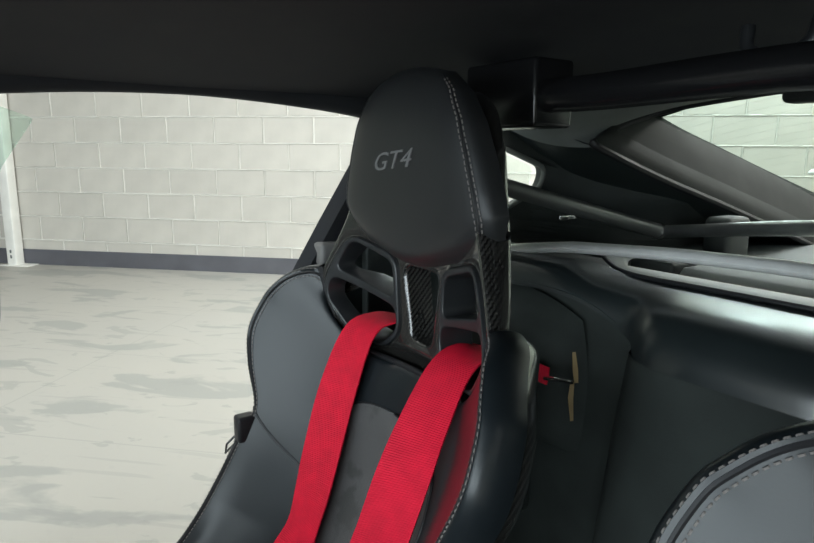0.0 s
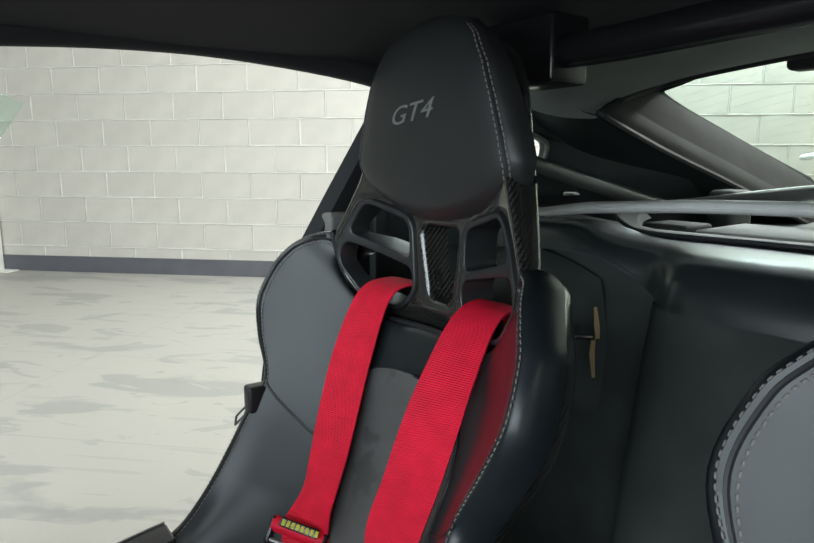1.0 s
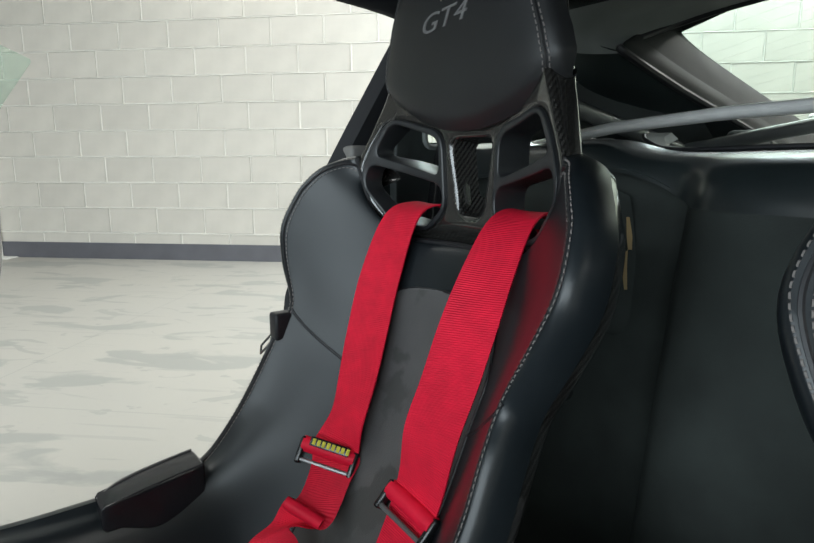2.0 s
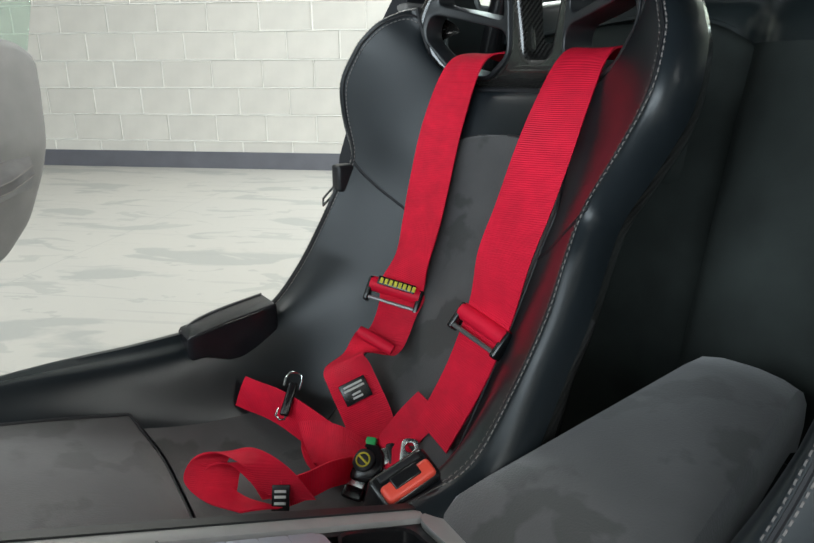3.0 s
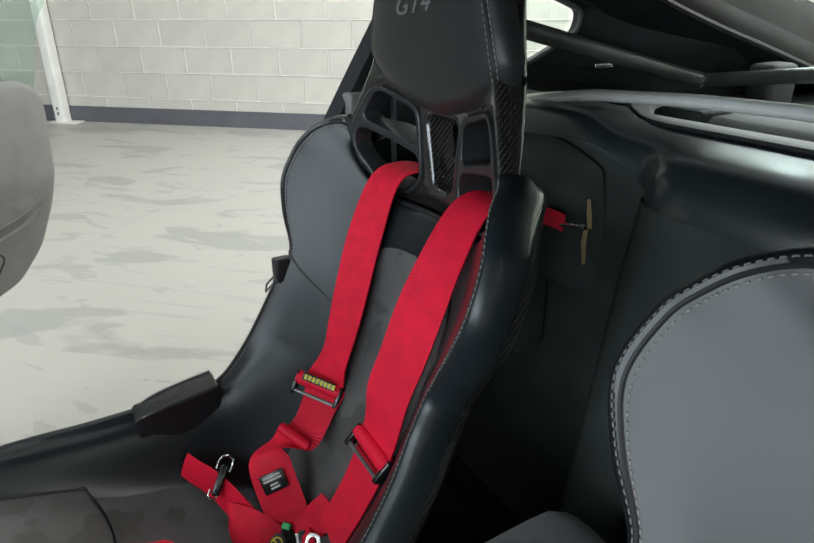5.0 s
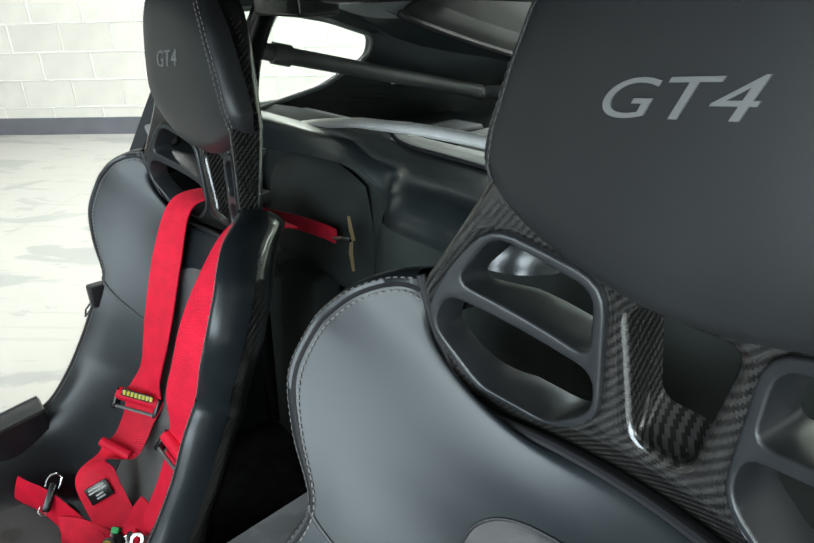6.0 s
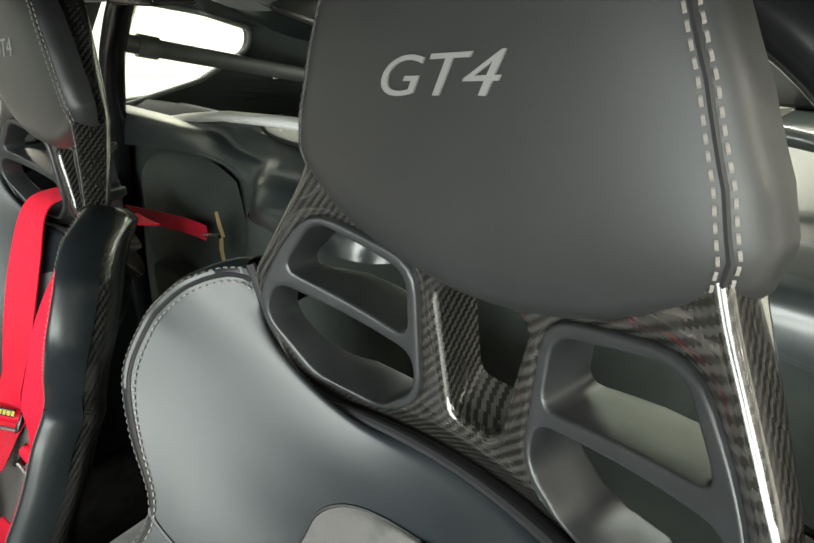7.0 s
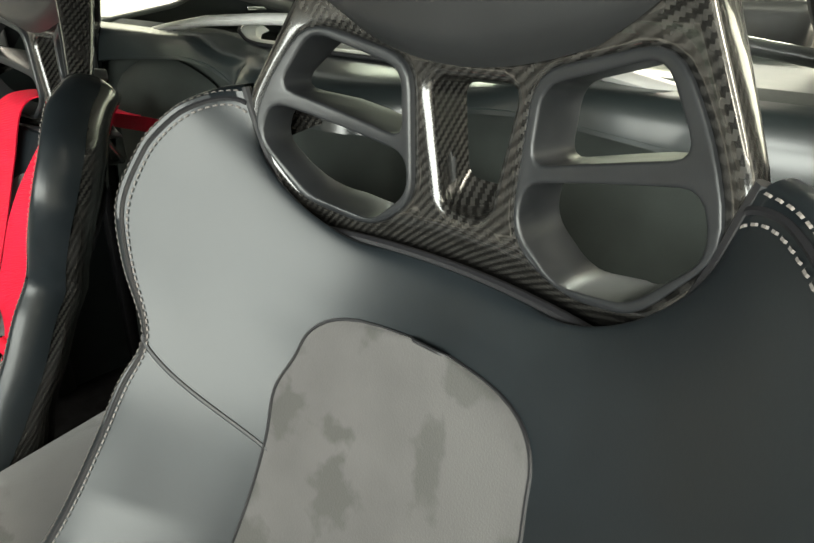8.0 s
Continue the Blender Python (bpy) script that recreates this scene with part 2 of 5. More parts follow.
def part(name, bm, mat, parent, label="", smooth=True):
    """One mesh object under a thing or a part; the bmesh is in world places."""
    origin = ORIGIN.get(parent, Vector())
    for v in bm.verts:
        v.co -= origin
    bmesh.ops.recalc_face_normals(bm, faces=bm.faces)
    mesh = bpy.data.meshes.new(name)
    bm.to_mesh(mesh)
    bm.free()
    mesh.materials.append(mat)
    for p in mesh.polygons:
        p.use_smooth = smooth
    if smooth:
        mesh.set_sharp_from_angle(angle=radians(40))
    ob = new(name, mesh)
    ob.parent = parent
    ORIGIN[ob] = origin
    return tagged(ob, label) if label else ob


def structure(name, bm, mat, label, category, smooth=False):
    return tagged(part(name, bm, mat, None, label, smooth), label, category, kind="structure")


def curve_through(pts, n):
    """Catmull-Rom through rows of numbers, n steps a stretch."""
    p = np.asarray(pts, float)
    q = np.vstack([2 * p[0] - p[1], p, 2 * p[-1] - p[-2]])
    out = []
    for i in range(1, len(q) - 2):
        for t in np.arange(n) / n:
            a, b, c, d = q[i - 1], q[i], q[i + 1], q[i + 2]
            out.append(0.5 * (2 * b + (c - a) * t + (2 * a - 5 * b + 4 * c - d) * t * t + (3 * b - 3 * c + d - a) * t**3))
    return np.array(out + [p[-1]])


def grid(bm, rows, closed=False):
    """Faces over rows of points of equal length."""
    vs = [[bm.verts.new(p) for p in row] for row in rows]
    n = len(rows[0])
    for a, b in zip(vs, vs[1:]):
        for i in range(n if closed else n - 1):
            j = (i + 1) % n
            bm.faces.new((a[i], a[j], b[j], b[i]))
    return vs


def tube(bm, pts, radius, seg=10, caps=True):
    p = np.asarray(pts, float)
    rr = radius if hasattr(radius, "__len__") else [radius] * len(p)
    side, rows = None, []
    for i in range(len(p)):
        d = Vector(p[min(i + 1, len(p) - 1)] - p[max(i - 1, 0)]).normalized()
        if side is None:
            side = d.orthogonal().normalized()
        side = (side - d * side.dot(d)).normalized()
        up = d.cross(side)
        rows.append([Vector(p[i]) + rr[i] * (math.cos(a) * side + math.sin(a) * up) for a in np.arange(seg) * 2 * math.pi / seg])
    vs = grid(bm, rows, True)
    if caps:
        bm.faces.new(vs[0][::-1])
        bm.faces.new(vs[-1])


def box(bm, x0, x1, y0, y1, z0, z1, bevel=0.0, m=None):
    made = bmesh.ops.create_cube(bm, size=1.0)["verts"]
    for v in made:
        v.co = Vector(((x0 + x1) / 2 + v.co.x * (x1 - x0), (y0 + y1) / 2 + v.co.y * (y1 - y0), (z0 + z1) / 2 + v.co.z * (z1 - z0)))
    if bevel:
        edges = list({e for v in made for e in v.link_edges})
        made = bmesh.ops.bevel(bm, geom=edges, offset=bevel, segments=3, profile=0.5, affect="EDGES")["verts"]
        made = [v for v in made if v.is_valid]
    if m is not None:
        for v in set(made):
            v.co = m @ v.co


def solid(profile, depth_a, depth_b, axis="y"):
    """A slab from a closed outline of (a, b), between two values along an axis."""
    bm = bmesh.new()
    order = {"y": lambda a, b, d: (a, d, b), "x": lambda a, b, d: (d, a, b), "z": lambda a, b, d: (a, b, d)}[axis]
    rows = [[order(a, b, d) for a, b in profile] for d in (depth_a, depth_b)]
    vs = grid(bm, rows, True)
    bm.faces.new(vs[0][::-1])
    bm.faces.new(vs[1])
    return bm


def rounded(pts, r, n=5):
    """A closed outline with its corners rounded."""
    out, k = [], len(pts)
    for i in range(k):
        p, a, b = (Vector(pts[j % k]) for j in (i, i - 1, i + 1))
        ra = min(r, 0.45 * (a - p).length, 0.45 * (b - p).length)
        s, e = p + (a - p).normalized() * ra, p + (b - p).normalized() * ra
        for t in np.linspace(0, 1, n):
            out.append(tuple((1 - t) ** 2 * s + 2 * t * (1 - t) * p + t * t * e))
    return out


def plate(outlines, thick, bevel):
    """A bmesh in x, z with holes, its front face at y = 0 and its back at y = thick."""
    data = bpy.data.curves.new("plate", "CURVE")
    data.dimensions, data.fill_mode, data.extrude, data.bevel_depth, data.bevel_resolution = "2D", "BOTH", thick / 2 - bevel, bevel, 3
    data.offset = -bevel
    for pts in outlines:
        sp = data.splines.new("POLY")
        sp.points.add(len(pts) - 1)
        for q, (a, b) in zip(sp.points, pts):
            q.co = (a, b, 0, 1)
        sp.use_cyclic_u = True
    ob = new("plate", data)
    mesh = bpy.data.meshes.new_from_object(ob.evaluated_get(bpy.context.evaluated_depsgraph_get()))
    bm = bmesh.new()
    bm.from_mesh(mesh)
    bpy.data.objects.remove(ob)
    bpy.data.curves.remove(data)
    bpy.data.meshes.remove(mesh)
    bmesh.ops.remove_doubles(bm, verts=bm.verts, dist=1e-5)
    long_edges = [e for e in bm.edges if e.calc_length() > 0.03]
    for _ in range(3):
        bmesh.ops.subdivide_edges(bm, edges=long_edges, cuts=1)
        bmesh.ops.triangulate(bm, faces=bm.faces)
        long_edges = [e for e in bm.edges if e.calc_length() > 0.03]
    for v in bm.verts:
        x, z, d = v.co
        v.co = (x, thick / 2 - d, z)
    return bm


def lettering(text, size, wide, shear=0.25, extrude=0.0008):
    """Letters in x, z facing -y, centred on the origin."""
    data = bpy.data.curves.new("letters", "FONT")
    data.body, data.size, data.shear, data.extrude, data.align_x, data.align_y = text, size, shear, extrude, "CENTER", "CENTER"
    ob = new("letters", data)
    mesh = bpy.data.meshes.new_from_object(ob.evaluated_get(bpy.context.evaluated_depsgraph_get()))
    bm = bmesh.new()
    bm.from_mesh(mesh)
    bpy.data.objects.remove(ob)
    bpy.data.curves.remove(data)
    bpy.data.meshes.remove(mesh)
    for v in bm.verts:
        v.co = (v.co.x * wide, -v.co.z, v.co.y)
    return bm


def dashes(bm, pts, normals, length, gap, width, height):
    """Stitches laid along a line of points."""
    p = np.asarray(pts, float)
    run = np.r_[0, np.cumsum(np.linalg.norm(np.diff(p, axis=0), axis=1))]
    at = lambda s, q: np.array([np.interp(s, run, q[:, k]) for k in range(3)])
    nn = np.asarray(normals, float)
    s = gap
    while s + length < run[-1]:
        a, b, n = Vector(at(s, p)), Vector(at(s + length, p)), Vector(at(s + length / 2, nn)).normalized()
        side = (b - a).cross(n).normalized() * width / 2
        rows = [[a - side, a + side], [a + (b - a) * 0.2 - side + n * height, a + (b - a) * 0.2 + side + n * height], [b + (a - b) * 0.2 - side + n * height, b + (a - b) * 0.2 + side + n * height], [b - side, b + side]]
        grid(bm, rows)
        s += length + gap


def strap(name, pts, width, parent, label="", mat=None, thick=0.0022, n=8):
    """A belt: rows of x, y, z and the way across it (three numbers)."""
    p = curve_through(pts, n)
    bm = bmesh.new()
    uv = bm.loops.layers.uv.new("UVMap")
    cols, rows, run = 9, [], 0.0
    runs = []
    for i, row in enumerate(p):
        c, across = Vector(row[:3]), Vector(row[3:6]).normalized()
        if i:
            run += (c - Vector(p[i - 1][:3])).length
        runs.append(run)
        ahead = Vector(p[min(i + 1, len(p) - 1)][:3]) - Vector(p[max(i - 1, 0)][:3])
        nrm = across.cross(ahead).normalized()
        ring = []
        for k in range(cols):
            u = 2 * k / (cols - 1) - 1
            ring.append(c + across * width / 2 * u + nrm * (0.0015 * (1 - u * u) + thick / 2))
        for k in range(cols - 1, -1, -1):
            u = 2 * k / (cols - 1) - 1
            ring.append(c + across * width / 2 * u + nrm * (0.0015 * (1 - u * u) - thick / 2))
        rows.append(ring)
    vs = grid(bm, rows, True)
    place = {v: (k, i) for i, ring in enumerate(vs) for k, v in enumerate(ring)}
    for f in bm.faces:
        for loop in f.loops:
            k, i = place[loop.vert]
            loop[uv].uv = (k * 0.01, runs[i])
    bm.faces.new(vs[0][::-1])
    bm.faces.new(vs[-1])
    return part(name, bm, mat or RED, parent, label)


# ---- garage ----
WALL_AT, WALL_ALONG = Vector((-5.585, 1.703, 0)), Vector((0.6944, 0.7196, 0)).normalized()
WALL_IN = Vector((0.7196, -0.6944, 0)).normalized()
COURSE, LENGTH, FIRST_JOINT = 0.225, 0.45, 0.1825
WALL_M = Matrix(((WALL_ALONG.x, WALL_IN.x, 0, WALL_AT.x), (WALL_ALONG.y, WALL_IN.y, 0, WALL_AT.y), (0, 0, 1, 0), (0, 0, 0, 1)))


def room_box(name, s0, s1, d0, d1, z0, z1, mat, label, category):
    """A slab along the garage wall: s along it, d into the room."""
    bm = bmesh.new()
    box(bm, s0, s1, d0, d1, z0, z1, 0, WALL_M)
    return structure(name, bm, mat, label, category)


room_box("floor", -6, 10, -0.3, 13, FLOOR - 0.1, FLOOR, CONCRETE, "pale grey worn painted concrete garage floor with stains", "floor")
wall_block = room_box("wall_north", -6, 10, -0.25, -0.006, FLOOR, 3.5, JOINTM, "white-painted concrete block garage wall", "wall")
room_box("wall_west", -6.2, -6, -0.3, 13, FLOOR, 3.5, PLASTER, "plain white garage wall", "wall")
room_box("wall_east", 10, 10.2, -0.3, 13, FLOOR, 3.5, PLASTER, "plain white garage wall", "wall")
room_box("wall_south", -6, 10, 13, 13.2, FLOOR, 3.5, PLASTER, "plain white garage wall", "wall")
room_box("ceiling", -6.2, 10.2, -0.3, 13.2, 3.5, 3.6, PLASTER, "plain white garage ceiling", "ceiling")
room_box("baseboard", -6, 10, -0.004, 0.012, FLOOR, 0.09, SKIRT, "dark grey painted skirting band at the foot of the wall", "skirting")

bm = bmesh.new()
box(bm, -1.645, -1.545, 0.014, 0.12, FLOOR, 3.5, 0.012, WALL_M)
post = tagged(part("wall_post", bm, POST, None), "white-painted steel post with bolted foot standing against the wall", "post")
bm = bmesh.new()
box(bm, -1.70, -1.40, 0.014, 0.16, FLOOR, FLOOR + 0.008, 0.002, WALL_M)
part("foot_plate", bm, POST, post, "white painted foot plate")
for dz in (0.07, 0.12):
    bm = bmesh.new()
    box(bm, -1.60, -1.585, 0.119, 0.128, FLOOR + dz, FLOOR + dz + 0.03, 0.003, WALL_M)
    part("bolt", bm, SATIN, post)


# ---- car body ----
car = thing("car", 0, 0.6, FLOOR, "low two-seat sports car with black cabin and open driver's door", "car")


def lining_z(x, y):
    crown = 1.155 - 0.16 * max(0.0, y - 0.85) ** 1.6 - 0.10 * max(0.0, 0.35 - y) ** 1.3
    return crown - (0.26 if x < 0 else 0.06) * abs(x) ** 3.0


bm = bmesh.new()
rows = [[(x, y, lining_z(x, y)) for x in np.linspace(-0.63, 0.63, 27)] for y in np.linspace(-0.15, 1.13, 21)]
grid(bm, rows)
grid(bm, [[(x, y, z + 0.045) for x, y, z in row] for row in rows])
part("roof_lining", bm, LINING, car, "black fabric headlining")
# rear header between the roll hoop and the hatch glass
HATCH_TOP = [(-0.53, 1.33, 1.055), (-0.473, 1.40, 1.079), (-0.342, 1.40, 1.110), (-0.203, 1.40, 1.128), (0.0, 1.40, 1.136), (0.203, 1.40, 1.128), (0.342, 1.40, 1.110), (0.473, 1.40, 1.079), (0.53, 1.33, 1.055)]
HATCH_CORNER = [(-0.452, 1.203, 1.024), (-0.464, 1.213, 1.034), (-0.477, 1.25, 1.049), (-0.470, 1.30, 1.070), (-0.444, 1.35, 1.089), (-0.378, 1.36, 1.101), (-0.276, 1.37, 1.112), (-0.185, 1.375, 1.119), (0.0, 1.38, 1.128)]
top = curve_through(HATCH_TOP, 4)
rim_line = curve_through(HATCH_CORNER + [(-x, y, z) for x, y, z in HATCH_CORNER[-2::-1]], 4)
bm = bmesh.new()
rows = []
along_rim = np.linspace(-1, 1, len(rim_line))
for k in np.linspace(0, 1, 9):
    row = []
    for q, (x, y, z) in zip(along_rim, rim_line):
        fx = 0.62 * math.copysign(abs(q) ** 0.8, q)
        ex, ey, ez = fx, 1.085, lining_z(fx, 1.085) + 0.004
        sag = 0.020 * math.sin(k * math.pi)
        row.append((x * (1 - k) + ex * k, y * (1 - k) + ey * k, z * (1 - k) + ez * k - sag))
    rows.append(row)
grid(bm, rows)
part("rear_header", bm, HEADER, car, "grey rear roof trim")
for sign in (-1, 1):
    # hatch pillar: a dark frame from the rubber seal out to the glass
    lower = [(-0.42, 2.05, 0.775), (-0.42, 1.80, 0.845), (-0.426, 1.559, 0.913), (-0.44, 1.37, 0.968)]
    inner = curve_through(lower + HATCH_CORNER, 6)
    outer = curve_through([(-0.53, 2.24, 0.90), (-0.53, 1.95, 0.968), (-0.525, 1.72, 1.022), (-0.512, 1.56, 1.055), (-0.495, 1.46, 1.074), (-0.485, 1.43, 1.080), (-0.478, 1.415, 1.083), (-0.470, 1.41, 1.085), (-0.440, 1.41, 1.092), (-0.375, 1.41, 1.108), (-0.276, 1.41, 1.121), (-0.185, 1.41, 1.131), (0.0, 1.41, 1.138)], 6)
    bm = bmesh.new()
    rows = []
    for a, b in zip(inner, outer):
        a, b = Vector(a), Vector(b)
        width = min(1.0, (b - a).length / 0.12)
        lift = [(0, 0.0), (0.06, 0.010), (0.14, 0.013), (0.30, 0.010), (0.32, 0.006), (0.55, 0.012), (0.85, 0.014), (0.97, 0.008), (1.0, 0.0)]
        rows.append([Vector((sign * -1 * p.x, p.y, p.z)) for p in [a.lerp(b, k) + Vector((0.004, -0.004, 0.010)) * (h / 0.010) * width for k, h in lift] + [b + Vector((0, 0, 0.004))]])
    grid(bm, rows)
    part("hatch_pillar", bm, PILLAR, car, "dark grey hatch pillar trim")
    bm = bmesh.new()
    tube(bm, [(sign * -1 * x, y, z) for x, y, z in inner], 0.0075, 8)
    part("hatch_seal", bm, PIPING, car, "black rubber hatch seal")
    bm = bmesh.new()
    rows = []
    for y in np.linspace(0.86, 2.08, 26):
        low = np.interp(y, [0.86, 1.13, 1.25, 1.32, 1.6, 2.1], [1.075, 1.055, 1.0, 0.955, 0.88, 0.76])
        ix = np.interp(y, [0.86, 1.08, 1.14, 1.20, 1.37, 1.56, 1.80, 2.1], [0.615, 0.612, 0.55, 0.455, 0.443, 0.429, 0.423, 0.423])
        iz = np.interp(y, [0.86, 1.08, 1.14, 1.20, 1.37, 1.56, 1.80, 2.1], [1.10, 1.095, 1.062, 1.026, 0.970, 0.913, 0.846, 0.77])
        rows.append([(sign * x, y, z) for x, z in [(ix, iz), (ix + (0.63 - ix) * 0.5, iz + (low - iz) * 0.5 - 0.004), (0.63, low), (0.64, low - 0.03), (0.64, low - 0.22)][:(5 if y > 1.26 else 3)] + [(0.64, low - 0.012), (0.64, low - 0.016)][: (0 if y > 1.26 else 2)]])
    grid(bm, rows)
    part("quarter_upper_trim", bm, PANELGREY, car, "black upper quarter trim")
    # quarter trim with its side window
    hole = rounded([(0.90, 0.862), (0.975, 0.868), (1.12, 0.893), (1.235, 0.945), (1.24, 0.985), (1.13, 1.02), (0.98, 1.05), (0.88, 1.05)], 0.02)
    bm = plate([rounded([(0.84, 0.60), (2.1, 0.60), (2.1, 0.78), (1.60, 0.915), (1.22, 1.045), (0.95, 1.09), (0.84, 1.09)], 0.01), hole], 0.02, 0.004)
    for v in bm.verts:
        y, d, z = v.co.x, v.co.y, v.co.z
        lean = 0.16 * max(0.0, z - 0.86) + 0.15 * min(max((y - 1.24) / 0.3, 0), 1) * min(max((z - 0.72) / 0.2, 0), 1)
        v.co = (sign * (0.635 + d - lean), y, z)
    part("quarter_trim", bm, TRIM, car, "black plastic quarter trim")
    bm = bmesh.new()
    ring = rounded([(0.90, 0.862), (0.975, 0.868), (1.12, 0.893), (1.235, 0.945), (1.24, 0.985), (1.13, 1.02), (0.98, 1.05), (0.88, 1.05)], 0.02)
    vs = [bm.verts.new((sign * (0.665 - 0.16 * max(0.0, z - 0.86)), y, z)) for y, z in ring]
    bm.faces.new(vs)
    # the lip takes a paler grey than the trim for the window light on it
    lip = bmesh.new()
    tube(lip, [(sign * (0.632 - 0.16 * max(0.0, z - 0.86)), y, z) for y, z in ring + ring[:1]], 0.005, 10, False)
    part("window_lip", lip, HEADER, car, "window surround, its pale grey holding the light from the window")
    pane = part("quarter_window", bm, GLASS, car, "clear side quarter glass", smooth=False)
    pane.visible_shadow = False
    # B pillar
    bm = bmesh.new()
    rows = []
    for y, z, w in [(0.62, 0.30, 0.10), (0.67, 0.62, 0.085), (0.728, 0.80, 0.07), (0.778, 0.90, 0.06), (0.83, 1.0, 0.055), (0.875, 1.085, 0.05)]:
        xx = 0.70 - 0.22 * max(0, z - 0.75)
        rows.append([(sign * xx, y - 0.012, z), (sign * (xx - 0.03), y, z), (sign * (xx - 0.03), y + w, z), (sign * xx, y + w + 0.05, z)])
    grid(bm, rows, True)
    part("b_pillar", bm, LINING, car, "black B pillar trim")
    bm = bmesh.new()
    tube(bm, [(sign * -x, y, z + (0.045 if sign > 0 else 0)) for x, y, z in curve_through([(-0.60, -0.25, 0.99), (-0.615, 0.05, 1.065), (-0.62, 0.33, 1.098), (-0.62, 0.506, 1.108), (-0.62, 0.651, 1.104), (-0.62, 0.816, 1.088), (-0.63, 0.95, 1.06)], 5)], 0.02, 10)
    part("roof_rail", bm, LINING, car, "black roof rail with door seal")
    part("side_trim", solid([(0.62, 0.10), (1.3, 0.10), (1.3, 0.872), (0.82, 0.872), (0.75, 0.80), (0.68, 0.62), (0.63, 0.30)], sign * 0.655, sign * 0.672, "x"), PANELGREY, car, "black cabin side trim", smooth=False)
    bm = bmesh.new()
    box(bm, *((-0.80, -0.64) if sign < 0 else (0.64, 0.80)), -0.70, 0.78, 0.10, 0.28, 0.02)
    part("door_sill", bm, TRIM, car)
bm = bmesh.new()
box(bm, -0.668, -0.632, 0.752, 0.80, 0.825, 0.866, 0.008)
part("belt_anchor", bm, DOORGREY, car, "grey seat belt anchor cover")
bm = bmesh.new()
box(bm, -0.606, -0.598, 1.275, 1.333, 0.878, 0.889, 0.002)
part("trim_catch", bm, CHROME, car, "small bright catch on the quarter trim")
# hatch glass
bm = bmesh.new()
rows = []
for k in np.linspace(0, 1, 9):
    row = []
    for x, y, z in top:
        wide = x / 0.53 * (0.53 + 0.02 * k)
        row.append((wide, y + (2.24 - y) * k, z + 0.006 + (0.86 + 0.05 * (1 - (x / 0.53) ** 2) - z) * k + 0.03 * math.sin(k * math.pi)))
    rows.append(row)
grid(bm, rows)
glass = part("hatch_glass", bm, HATCHGLASS, car, "sloping rear hatch glass with heating wires")
glass.visible_shadow = False
for k in np.linspace(0.06, 0.9, 16):
    line = []
    for x, y, z in top[3:-3:2]:
        wide = x / 0.53 * (0.53 + 0.02 * k)
        line.append((wide, y + (2.24 - y) * k, z - 0.001 + (0.86 + 0.05 * (1 - (x / 0.53) ** 2) - z) * k + 0.03 * math.sin(k * math.pi)))
    bm = bmesh.new()
    tube(bm, line, 0.0002, 4)
    part("heating_wire", bm, DOORGREY, glass)
bm = bmesh.new()
tube(bm, curve_through([(-0.06, 0.935, 1.135), (-0.055, 0.93, 1.112), (-0.027, 0.928, 1.103), (0.0, 0.93, 1.112), (0.005, 0.935, 1.135)], 5), 0.007, 10)
part("coat_hook", bm, PLASTIC, car, "black plastic hook under the roof")
bm = bmesh.new()
box(bm, -0.245, -0.12, 1.385, 1.43, 1.095, 1.13, 0.01)
part("hatch_latch", bm, PLASTIC, car, "black plastic hatch latch cover")
bm = bmesh.new()
box(bm, 0.06, 0.34, 2.05, 2.18, 0.80, 0.925, 0.03)
part("wiper_motor_cover", bm, PLASTIC, car, "black plastic cover at the foot of the hatch glass")
# floor and bulkhead
part("floor_pan", solid([(-0.72, -0.7), (0.72, -0.7), (0.72, 0.93), (-0.72, 0.93)], 0.10, 0.13, "z"), CARPET, car, "black carpeted cabin floor", smooth=False)
for sign in (-1, 1):
    bm = bmesh.new()
    rows = []
    for x in np.linspace(0.64, 0.125, 14):
        lid = np.interp(x, [0.265, 0.305], [0.825, 0.90])
        rows.append([(sign * x, y, min(z, lid)) for y, z in [(0.915, 0.13), (0.93, 0.50), (0.945, 0.72), (0.955, 0.80), (0.965, 0.86), (1.0, 0.872), (1.05, 0.86)]])
    grid(bm, rows)
    part("bulkhead_recess", bm, RECESS, car, "dark carpeted bulkhead recess")
prof = [(0.79, 0.13), (0.80, 0.30), (0.825, 0.55), (0.845, 0.70), (0.858, 0.76), (0.864, 0.790)]
CORNER = [(-0.165, 0.115), (-0.16, 0.09), (-0.152, 0.06), (-0.138, 0.03), (-0.118, 0.012), (-0.092, 0.003), (-0.06, 0.0)]
bm = bmesh.new()
grid(bm, [[(x * (1 + 0.3 * max(0, 0.62 - z)), y + back, z) for y, z in prof] for x, back in CORNER + [(0.0, 0.0)] + [(-p, q) for p, q in CORNER[::-1]]])
part("bulkhead", bm, RECESS, car, "black leather-covered engine bulkhead")
arch = curve_through([(-0.62, 0.80), (-0.50, 0.815), (-0.366, 0.826), (-0.304, 0.830), (-0.24, 0.825), (-0.19, 0.809), (-0.162, 0.789), (-0.152, 0.765), (-0.152, 0.70), (-0.156, 0.55), (-0.16, 0.13)], 5)
